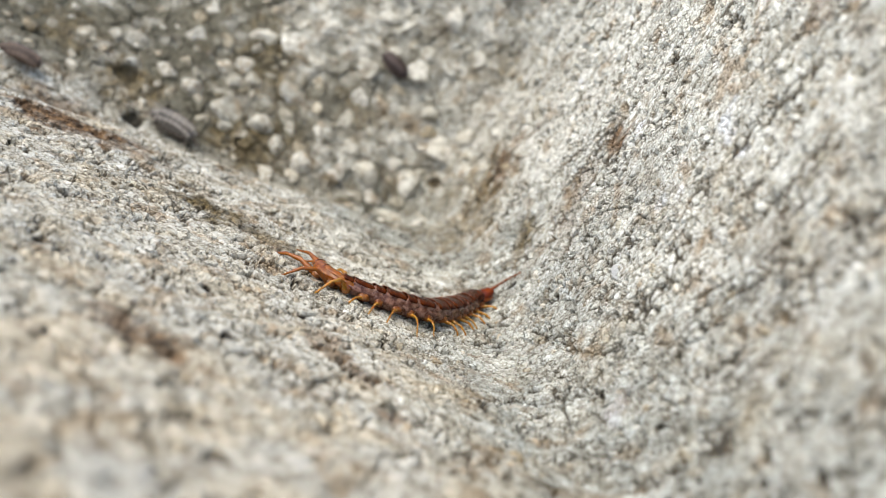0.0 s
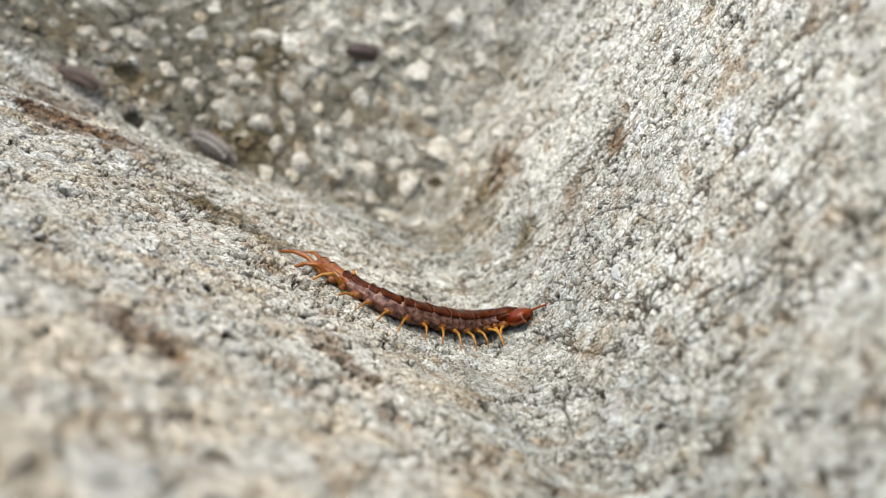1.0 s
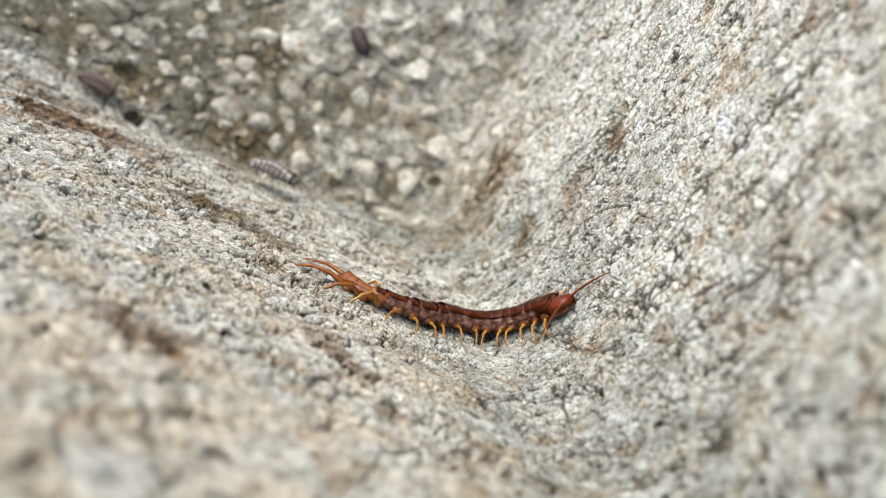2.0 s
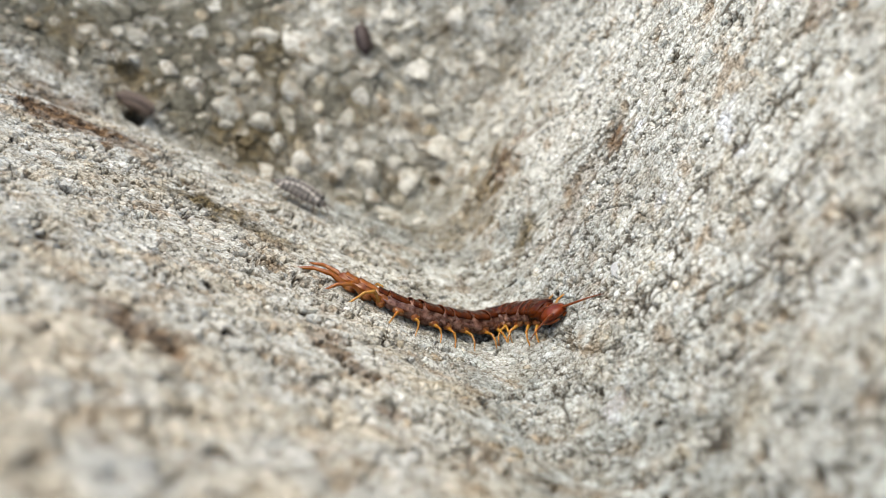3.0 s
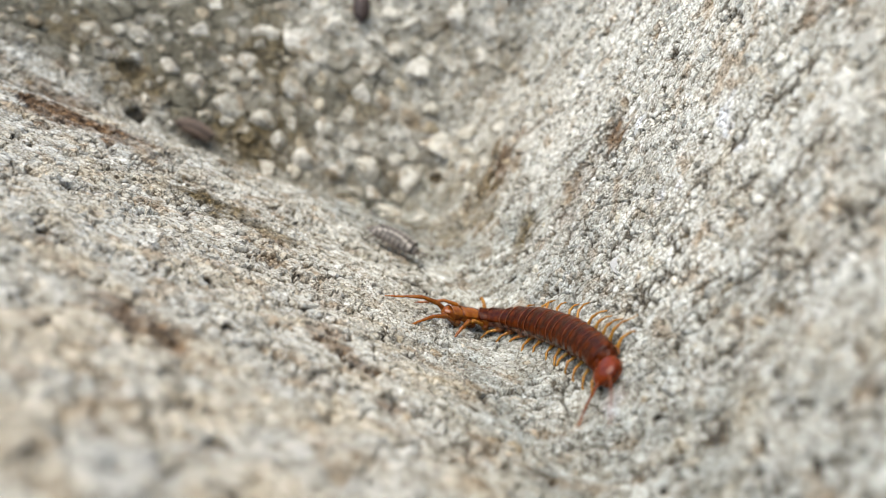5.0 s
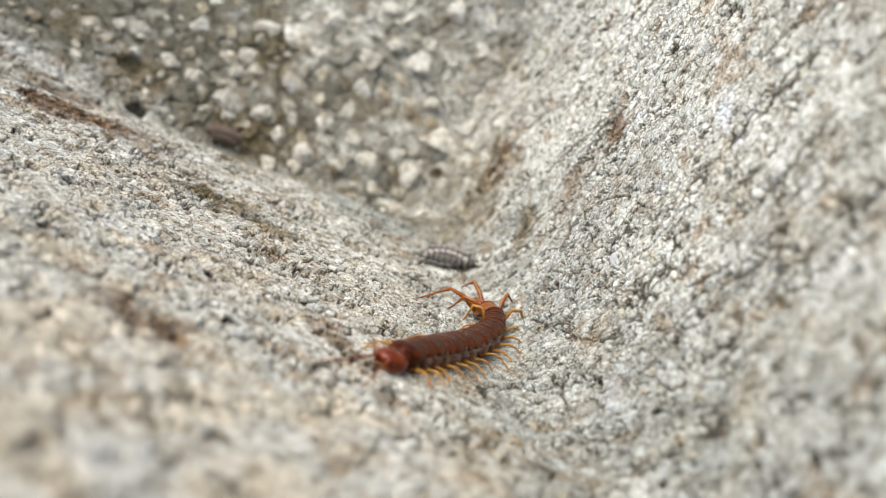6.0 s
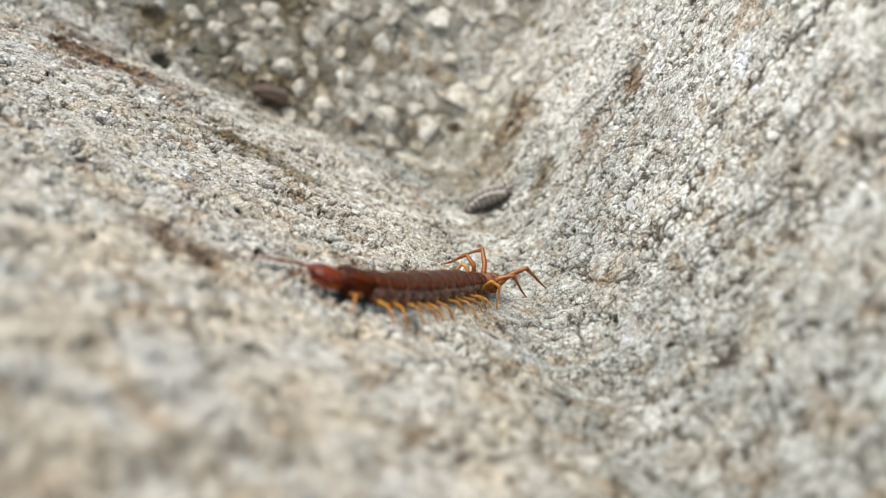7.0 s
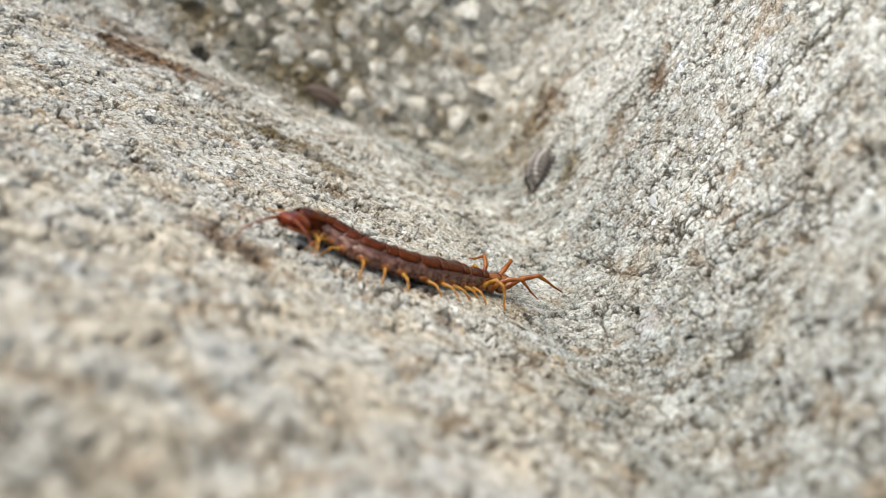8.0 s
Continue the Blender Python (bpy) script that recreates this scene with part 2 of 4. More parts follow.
def rough_noise(x, y, cell, shift=0):
    """Smooth value noise, -0.5 to 0.5, with lumps of the given size."""
    a, b = x / cell + 37.3 * shift + 900, y / cell + 11.9 * shift + 900
    i, j = np.floor(a).astype(int), np.floor(b).astype(int)
    fa, fb = a - i, b - j
    fa, fb = fa * fa * (3 - 2 * fa), fb * fb * (3 - 2 * fb)
    g = lambda p, q: LATTICE[p % 512, q % 512]
    return (g(i, j) * (1 - fa) + g(i + 1, j) * fa) * (1 - fb) + (g(i, j + 1) * (1 - fa) + g(i + 1, j + 1) * fa) * fb - 0.5


SEEDS = np.random.RandomState(8).rand(48, 48, 48, 4).astype(np.float32)


def cells(x, y, z, cell, shift, gap=0.32):
    """Packed rounded lumps of the given size round points in space: height, 0 in the seams to 1 on top, a level from 0 to 1 for each lump, how far the seam is, and the lump's own tilt."""
    p = [(c / cell + s * shift + 700).astype(np.float32) for c, s in ((x, 53.1), (y, 17.7), (z, 29.3))]
    base = [np.floor(c).astype(np.int32) for c in p]
    inside = [c - b for c, b in zip(p, base)]
    first, second, level, lean = (np.full(x.shape, f, np.float32) for f in (9.0, 9.0, 0.0, 0.0))
    for d in itertools.product((-1, 0, 1), repeat=3):
        seed = SEEDS[(base[0] + d[0]) % 48, (base[1] + d[1]) % 48, (base[2] + d[2]) % 48]
        off = [inside[k] - d[k] - 0.1 - 0.8 * seed[..., k] for k in range(3)]
        r = np.sqrt(sum(o * o for o in off))
        near = r < first
        second = np.where(near, first, np.minimum(second, r))
        first = np.where(near, r, first)
        level = np.where(near, seed[..., 3], level)
        lean = np.where(near, sum(off[k] * (2 * seed[..., (k + 1) % 3] - 1) for k in range(3)), lean)
    seam = np.clip((second - first) / gap, 0, 1)
    return np.sqrt(seam * (2 - seam)), level, (second - first) * 0.5 * cell, lean * cell


def holes(x, y, cell, share, shift):
    """Depth, 0 to 1, of round voids scattered one to a cell at most."""
    a, b = x / cell + 29.7 * shift + 400, y / cell + 71.3 * shift + 400
    i, j = np.floor(a).astype(int), np.floor(b).astype(int)
    deep = np.zeros(a.shape)
    for di in (-1, 0, 1):
        for dj in (-1, 0, 1):
            p, q = (i + di) % 512, (j + dj) % 512
            here = LATTICE[(p + 31) % 512, (q + 173) % 512] < share
            size = 0.07 + 0.13 * LATTICE[(q + 7) % 512, p]
            d = np.hypot(a - (i + di + LATTICE[p, q]), (b - (j + dj + LATTICE[q, (p + 91) % 512])) * (0.6 + 0.8 * LATTICE[q, p]))
            deep = np.maximum(deep, np.where(here, np.clip(1.6 - d / size, 0, 1), 0))
    return deep


# deep voids between the grains: x, y, radius in mm
PITS = [(-19.2, -17.3, 0.75), (-23.7, -7.0, 0.6), (10.1, -10.1, 0.85), (19.3, -23.0, 0.7), (18.3, -31.9, 0.7), (21.6, 36.4, 0.6), (23.6, -34.6, 0.6), (-42.0, 7.2, 0.7), (32.1, 22.1, 0.7),
        (29.4, 3.8, 0.42), (9.5, 17.3, 0.8), (15.0, 4.9, 0.45), (-10.1, 4.0, 0.6), (-37.6, -7.8, 0.65), (-53.0, 57.4, 1.4), (-39.1, 30.9, 0.6), (-9.3, 10.5, 0.5), (-1.8, 63.3, 0.8),
        (21.3, 18.6, 0.5), (22.4, 16.5, 0.45), (24.1, 4.1, 0.5), (23.1, -21.1, 0.45), (16.4, 12.3, 0.5), (14.3, 7.3, 0.5), (26.1, -36.4, 0.6), (-14.6, -37.1, 0.7), (5.6, 9.0, 0.5),
        (28.2, 5.9, 0.42), (27.7, 31.4, 0.55), (31.6, 4.5, 0.45), (-55.7, 67.6, 1.8), (19.5, -11.1, 0.5), (-51.4, 17.6, 0.6), (-47.4, 31.7, 0.7), (16.0, -14.5, 0.5), (21.7, -22.2, 0.5)]
# rusty and peaty stains: x, y, radius in mm, strength
RUST_STAINS = [(-54.8, 31.4, 1.7, 0.85), (-52.0, 31.0, 1.7, 0.85), (-49.3, 30.9, 1.5, 0.8), (-46.6, 31.0, 1.4, 0.7), (-44.0, 31.2, 1.2, 0.6), (-56.6, 34.0, 1.5, 1.0), (-55.1, 34.3, 2.1, 1.0), (-53.6, 33.9, 2.3, 1.0), (-51.9, 33.8, 2.6, 1.0), (-50.0, 33.7, 2.3, 1.0),
               (-47.9, 33.8, 1.9, 1.0), (-46.1, 33.8, 1.7, 1.0), (-44.2, 33.9, 1.4, 0.8), (-64.8, 51.8, 1.6, 0.5), (-63.1, 51.1, 2.0, 0.7), (-60.5, 53.0, 1.8, 0.6), (-39.3, 29.2, 0.7, 0.35), (-34.3, 31.8, 0.6, 0.35),
               (-27.3, -19.9, 1.0, 0.7),
               (-25.2, -22.2, 1.2, 0.8), (-23.5, -22.9, 1.3, 0.85), (-21.7, -24.7, 1.0, 0.9), (-21.8, -21.9, 0.9, 0.7), (-12.1, -11.0, 1.3, 0.55), (-10.3, -14.2, 1.2, 0.7), (-8.9, -15.7, 0.9, 0.8),
               (23.0, 26.6, 1.2, 0.95), (-4.8, -23.4, 1.1, 0.7), (10.2, 52.7, 3.2, 0.9), (8.5, 51.6, 2.4, 0.9), (19.0, 25.5, 2.0, 0.4), (17.0, 22.0, 2.2, 0.3), (35.4, 8.0, 1.0, 0.5),
               (29.4, -12.3, 1.35, 0.22), (36.3, 1.5, 0.98, 0.33), (31.8, -9.1, 1.04, 0.17), (30.8, -17.9, 1.16, 0.19), (26.2, 27.3, 0.74, 0.22), (22.5, -23.2, 0.82, 0.19), (26.0, -24.2, 0.88, 0.17)]
# chalky bloom
LIME_STAINS = [(24.9, 23.5, 0.57, 0.72), (24.4, 22.3, 0.41, 0.64), (29.6, 8.9, 0.61, 0.72), (29.7, 5.7, 0.43, 0.56), (29.7, 1.5, 0.41, 0.64), (25.8, 5.4, 0.40, 0.48), (17.1, -17.7, 0.88, 0.36), (24.6, 6.8, 0.41, 0.40)]
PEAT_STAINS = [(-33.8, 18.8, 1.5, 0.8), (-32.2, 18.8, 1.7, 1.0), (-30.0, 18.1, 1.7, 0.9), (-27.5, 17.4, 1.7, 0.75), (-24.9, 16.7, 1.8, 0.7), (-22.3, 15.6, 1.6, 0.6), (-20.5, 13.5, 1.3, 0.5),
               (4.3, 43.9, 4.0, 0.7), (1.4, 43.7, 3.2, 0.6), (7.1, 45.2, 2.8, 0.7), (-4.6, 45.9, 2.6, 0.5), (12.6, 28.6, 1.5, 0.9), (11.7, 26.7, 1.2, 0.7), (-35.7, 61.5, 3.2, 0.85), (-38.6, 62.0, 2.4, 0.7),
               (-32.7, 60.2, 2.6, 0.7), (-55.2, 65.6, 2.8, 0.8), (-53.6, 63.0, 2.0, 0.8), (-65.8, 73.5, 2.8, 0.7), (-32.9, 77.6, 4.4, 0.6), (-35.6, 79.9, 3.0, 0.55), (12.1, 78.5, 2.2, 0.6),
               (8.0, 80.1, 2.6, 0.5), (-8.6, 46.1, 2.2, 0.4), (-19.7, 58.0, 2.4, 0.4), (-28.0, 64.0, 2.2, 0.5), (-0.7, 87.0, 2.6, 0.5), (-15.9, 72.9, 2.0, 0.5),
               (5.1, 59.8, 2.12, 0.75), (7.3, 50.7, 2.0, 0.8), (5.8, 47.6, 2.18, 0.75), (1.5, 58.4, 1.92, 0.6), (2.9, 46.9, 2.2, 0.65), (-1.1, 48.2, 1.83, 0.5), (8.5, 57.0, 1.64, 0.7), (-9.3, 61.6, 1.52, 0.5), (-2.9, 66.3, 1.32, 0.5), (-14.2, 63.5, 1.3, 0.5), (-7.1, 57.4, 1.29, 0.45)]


def away_from(px, py, x, y, z):
    """Distance over the face from the place px, py (mm)."""
    pz = relief(np.array([px * MM]), np.array([py * MM]))[0]
    return np.sqrt((x - px * MM) ** 2 + (y - py * MM) ** 2 + (z - pz) ** 2)


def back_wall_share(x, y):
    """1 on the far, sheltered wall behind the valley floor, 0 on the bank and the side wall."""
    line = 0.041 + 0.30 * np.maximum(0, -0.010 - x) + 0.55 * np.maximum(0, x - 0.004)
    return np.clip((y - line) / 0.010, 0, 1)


def crust(x, y, stones=False):
    """How far the rough cement stands out from the smoothed face: lumps, pores and voids. stones: also where stone shows, and its tone."""
    base, n = np.stack([x, y, relief(x, y)]), np.moveaxis(slope(x, y), -1, 0)
    bend = 0.5 * MM * rough_noise(x, y, 1.3 * MM, 5)
    warp = 0.5 * MM * rough_noise(x, y, 1.3 * MM, 6)
    far = 2.2 * MM * rough_noise(x, y, 4.0 * MM, 13)
    back = back_wall_share(x, y)  # coarser lumps in the far, sheltered wall
    even = 1 - 0.45 * np.clip((x - 0.004) / 0.02, 0, 1) * (1 - back)  # the side wall is smoother
    d = MM * even * (0.7 * rough_noise(x, y, 9 * MM, 1) + 0.28 * rough_noise(x, y, 3.2 * MM, 2) + 0.12 * rough_noise(x, y, 0.7 * MM, 4) - 0.3)
    pore = holes(x + 0.45 * base[2] * np.clip(x / 0.01, 0, 1) + bend, y + warp, 2.4 * MM, 0.55, 1) * (1 - 0.7 * back)
    d = d - 0.9 * MM * pore
    void = np.zeros_like(x)
    for px, py, r in PITS:
        off = away_from(px, py, x + 1.5 * bend, y + 1.5 * warp, base[2]) / (np.clip(1.25 - 40 * px * MM, 0.75, 1.25) * r * MM)
        void = np.maximum(void, np.exp(-(off / 1.15) ** 8))
        d = d - 1.3 * r * MM * np.exp(-off ** 5)
    # broad flakes, then stones and sharp grains on them; only some of the seams between them gape
    coarse = np.clip(0.80 + 1.2 * rough_noise(x, y, 4.2 * MM, 31) + 0.7 * rough_noise(x, y, 1.6 * MM, 32), 0.35, 1.1)  # smoother where cement covers the grains
    wide = np.clip(0.36 + 0.45 * rough_noise(x, y, 3.1 * MM, 21) + 1.1 * rough_noise(x, y, 1.2 * MM, 22), 0.02, 0.8)
    a, b, c = base + n * d
    lump, lump_level, seam, tilt = cells(a + far, b + 2 * bend - far, c, 4.2 * MM, 3, 0.12)
    lump_crack = np.clip(1.4 - seam / ((0.10 - 0.04 * back) * MM * np.clip(4.0 * (rough_noise(x, y, 4.5 * MM, 24) + 0.06), 0.02, 1)), 0, 1)
    d = d + MM * even * ((0.22 + 0.25 * back) * (lump * (0.5 + 0.5 * lump_level) - 0.75) - 0.5 * lump_crack) + (0.07 + 0.10 * back) * tilt
    a, b, c = base + n * d
    mid, mid_level, seam, tilt = cells(a + warp, b - bend, c + warp, 1.55 * MM, 2, 0.13)
    mid_crack = np.clip(1.4 - seam / (0.15 * MM * np.clip(5.0 * (rough_noise(x, y, 2.0 * MM, 23) - 0.04), 0.01, 1)), 0, 1)
    d = d + MM * even * (0.13 * coarse * mid * (0.3 + 0.7 * mid_level) - 0.45 * mid_crack * (1 - 0.6 * back)) + 0.09 * even * coarse * tilt
    a, b, c = base + n * d
    fine, fine_level, seam, tilt = cells(a + bend, b + warp, c, 0.80 * MM, 1, 0.15)
    fine_crack = np.clip(1.4 - seam / (0.10 * MM * wide), 0, 1)
    d = d + coarse * (MM * (0.10 * fine * (0.35 + 0.65 * fine_level) - 0.12 * fine_crack) + 0.17 * tilt)
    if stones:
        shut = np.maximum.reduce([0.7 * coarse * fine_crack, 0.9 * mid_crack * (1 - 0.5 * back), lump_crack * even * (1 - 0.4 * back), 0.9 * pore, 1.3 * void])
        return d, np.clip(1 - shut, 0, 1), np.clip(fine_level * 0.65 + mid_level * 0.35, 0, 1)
    return d


def rough_point(x, y, out=0.0):
    """Points on the rough cement, out metres above it."""
    n = slope(x, y)
    return np.stack([x, y, relief(x, y)], -1) + n * (crust(x, y) + out)[..., None]


def stain_at(x, y, spots):
    s, z = np.zeros_like(x), relief(x, y)
    wob = 1 + 0.9 * rough_noise(x, y, 2.4 * MM, 7) + 0.9 * rough_noise(x, y, 1.0 * MM, 8)
    for px, py, r, a in spots:
        s = np.maximum(s, a * np.clip(1.9 - 1.15 * away_from(px, py, x, y, z) / (1.45 * r * MM) * wob, 0, 1))
    return s * np.clip(0.5 + 1.1 * (rough_noise(x, y, 0.9 * MM, 9) + 0.5), 0, 1)


def rust_at(x, y):
    return stain_at(x, y, RUST_STAINS)


def lime_at(x, y):
    return stain_at(x, y, LIME_STAINS)


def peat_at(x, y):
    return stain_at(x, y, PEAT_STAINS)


def grime_shade_at(x, y):
    """Grimy olive-brown and painted shade on the far, sheltered wall, stronger in the corner under the bank."""
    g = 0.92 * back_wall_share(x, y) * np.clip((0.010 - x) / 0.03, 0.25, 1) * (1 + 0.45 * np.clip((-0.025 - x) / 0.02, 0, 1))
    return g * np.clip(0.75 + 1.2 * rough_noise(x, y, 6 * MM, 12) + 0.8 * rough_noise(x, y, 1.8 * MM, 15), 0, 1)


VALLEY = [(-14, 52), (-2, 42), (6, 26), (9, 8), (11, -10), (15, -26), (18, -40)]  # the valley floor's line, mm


def damp_shade_at(x, y):
    """Cool grey dampness along the valley floor, with the floor's shade painted in."""
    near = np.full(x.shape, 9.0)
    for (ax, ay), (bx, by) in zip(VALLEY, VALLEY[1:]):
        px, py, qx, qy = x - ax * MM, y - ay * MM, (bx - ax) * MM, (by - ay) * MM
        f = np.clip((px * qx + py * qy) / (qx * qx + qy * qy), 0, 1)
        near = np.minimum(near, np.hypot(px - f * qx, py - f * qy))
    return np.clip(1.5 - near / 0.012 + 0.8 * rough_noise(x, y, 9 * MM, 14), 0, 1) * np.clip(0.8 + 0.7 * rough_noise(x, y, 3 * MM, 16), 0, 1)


def mesh_of(name, verts, faces, material, smooth=False, weathered=False):
    """A mesh from arrays: verts (n, 3), faces (m, 3 or 4)."""
    me = bpy.data.meshes.new(name)
    n, k = faces.shape
    me.vertices.add(len(verts))
    me.vertices.foreach_set("co", verts.astype(np.float32).ravel())
    me.loops.add(n * k)
    me.loops.foreach_set("vertex_index", faces.astype(np.int32).ravel())
    me.polygons.add(n)
    me.polygons.foreach_set("loop_start", np.arange(0, n * k, k, dtype=np.int32))
    me.polygons.foreach_set("use_smooth", np.full(n, smooth))
    if weathered:
        for key, layer in (("rust", rust_at), ("peat", peat_at), ("lime", lime_at), ("damp_shade", damp_shade_at), ("grime_shade", grime_shade_at)):
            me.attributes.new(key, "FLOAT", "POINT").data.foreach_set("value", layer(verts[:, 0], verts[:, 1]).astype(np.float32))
    me.update(calc_edges=True)
    me.validate()
    me.materials.append(material)
    return me


def concrete_block():
    """The block's hollowed face as one fine sheet, with sides that run down into the soil."""
    xs = np.concatenate([np.arange(-0.088, -0.002, 0.165 * MM), np.arange(-0.002, 0.047, 0.12 * MM), np.arange(0.047, 0.0581, 0.3 * MM)])
    ys = np.concatenate([np.arange(-0.074, -0.056, 0.35 * MM), np.arange(-0.056, 0.040, 0.15 * MM), np.arange(0.040, 0.1081, 0.2 * MM)])
    gx, gy = np.meshgrid(xs, ys, indexing="ij")
    proud, stone, tone = crust(gx, gy, True)
    top = (np.stack([gx, gy, relief(gx, gy)], -1) + slope(gx, gy) * proud[..., None]).reshape(-1, 3)
    nx, ny = gx.shape
    idx = np.arange(nx * ny).reshape(nx, ny)
    quads = np.stack([idx[:-1, :-1], idx[1:, :-1], idx[1:, 1:], idx[:-1, 1:]], -1).reshape(-1, 4)
    ring = np.concatenate([idx[:, 0], idx[-1, 1:], idx[-2::-1, -1], idx[0, -2:0:-1]])
    # the sides stand upright in the world and end on the soil
    to_world = np.array(BLOCK)
    w = top[ring] @ to_world[:3, :3].T + to_world[:3, 3]
    w[:, 2] = 0.075
    foot = (w - to_world[:3, 3]) @ to_world[:3, :3]
    base = len(top)
    nxt = np.roll(np.arange(len(ring)), -1)
    sides = np.stack([ring, base + np.arange(len(ring)), base + nxt, ring[nxt]], -1)
    verts = np.concatenate([top, foot])
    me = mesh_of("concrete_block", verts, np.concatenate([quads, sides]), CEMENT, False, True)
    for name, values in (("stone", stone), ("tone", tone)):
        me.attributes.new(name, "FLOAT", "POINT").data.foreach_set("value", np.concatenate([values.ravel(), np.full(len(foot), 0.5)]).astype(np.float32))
    ob = new("concrete_block", me)
    ob.matrix_world = BLOCK
    return tagged(ob, "weathered pale grey concrete block with a rough hollow, stained brown", "concrete block", kind="structure")


def ground():
    bm = bmesh.new()
    bmesh.ops.create_circle(bm, cap_ends=True, segments=64, radius=60)
    me = bpy.data.meshes.new("ground")
    bm.to_mesh(me)
    me.materials.append(SOIL)
    ob = new("ground", me)
    ob.location.z = 0.09
    return tagged(ob, "bare dark brown soil under the concrete block", "ground", kind="structure")


def unit_stone(seed, fine):
    """An angular stone of about unit radius: vertices and triangles."""
    bm = bmesh.new()
    bmesh.ops.create_icosphere(bm, subdivisions=1 if fine else 2, radius=1)
    r = random.Random(seed)
    planes = [(Vector((r.gauss(0, 1), r.gauss(0, 1), r.gauss(0, 1))).normalized(), r.uniform(0.42, 0.8)) for _ in range(10)]
    for v in bm.verts:
        for n, d in planes:
            over = v.co.dot(n) - d
            if over > 0:
                v.co -= n * over * 0.95
        v.co *= 1 + r.uniform(-0.09, 0.09) if fine else 1 + r.uniform(-0.035, 0.035)
    co = np.array([v.co[:] for v in bm.verts])
    tri = np.array([[v.index for v in f.verts] for f in bm.faces])
    bm.free()
    return co / np.abs(co).max(), tri


def turns(rng, n):
    """n random rotations."""
    q = rng.normal(size=(n, 4))
    a, b, c, d = (q / np.linalg.norm(q, axis=1, keepdims=True)).T
    return np.stack([1 - 2 * (c * c + d * d), 2 * (b * c - a * d), 2 * (b * d + a * c), 2 * (b * c + a * d), 1 - 2 * (b * b + d * d), 2 * (c * d - a * b),
                     2 * (b * d - a * c), 2 * (c * d + a * b), 1 - 2 * (b * b + c * c)], -1).reshape(-1, 3, 3)


def seen_stretch(x, y):
    """The stretch of the face that the hollow's visitors use; grains past it are left to the cement."""
    u, v = x * 100, y * 100
    return (u < 4.7) & (u > -3.6 - 0.60 * (v + 4.6)) & (u > -8.3) & (v > -6.0 + 0.12 * np.maximum(0, u)) & (v < 9.6)


def scatter(rng, count, floor_y=-0.061, top_y=0.103, room=0.2):
    """Places on the face, evenly over its true area."""
    out = []
    while sum(len(o) for o in out) < count:
        x, y = rng.uniform(-0.084, 0.048, count * 2), rng.uniform(floor_y, top_y, count * 2)
        n = slope(x, y)
        keep = seen_stretch(x, y) & (rng.rand(count * 2) < np.minimum(1, 0.32 / n[:, 2]))
        for px, py, r in PITS:
            keep &= (x - px * MM) ** 2 + (y - py * MM) ** 2 > ((1.1 * r + room) * MM) ** 2
        out.append(np.stack([x[keep], y[keep]], -1))
    return np.concatenate(out)[:count]


def pile(name, places, radii, lift, fine, seed, block, flat=0.62):
    """Many small stones half sunk in the face, joined into one part."""
    rng = np.random.RandomState(seed)
    x, y = places[:, 0], places[:, 1]
    centre = rough_point(x, y, radii * lift)
    shapes = [unit_stone(100 * seed + i, fine) for i in range(10)]
    verts, faces, base = [], [], 0
    kind = rng.randint(0, 10, len(x))
    spin, sizes = turns(rng, len(x)), np.stack([rng.uniform(0.85, 1.25, len(x)), rng.uniform(0.7, 1.0, len(x)), rng.uniform(flat - 0.15, flat + 0.2, len(x))], -1)
    for k, (co, tri) in enumerate(shapes):
        sel = np.where(kind == k)[0]
        v = np.einsum("nij,nvj->nvi", spin[sel], co[None] * sizes[sel][:, None]) * radii[sel][:, None, None] + centre[sel][:, None]
        faces.append((tri[None] + (np.arange(len(sel)) * len(co))[:, None, None] + base).reshape(-1, 3))
        verts.append(v.reshape(-1, 3))
        base += len(sel) * len(co)
    verts = np.concatenate(verts)
    ob = new(name, mesh_of(name, verts, np.concatenate(faces), GRAIN, False, True))
    ob.parent = block
    return tagged(ob, kind="stuff")


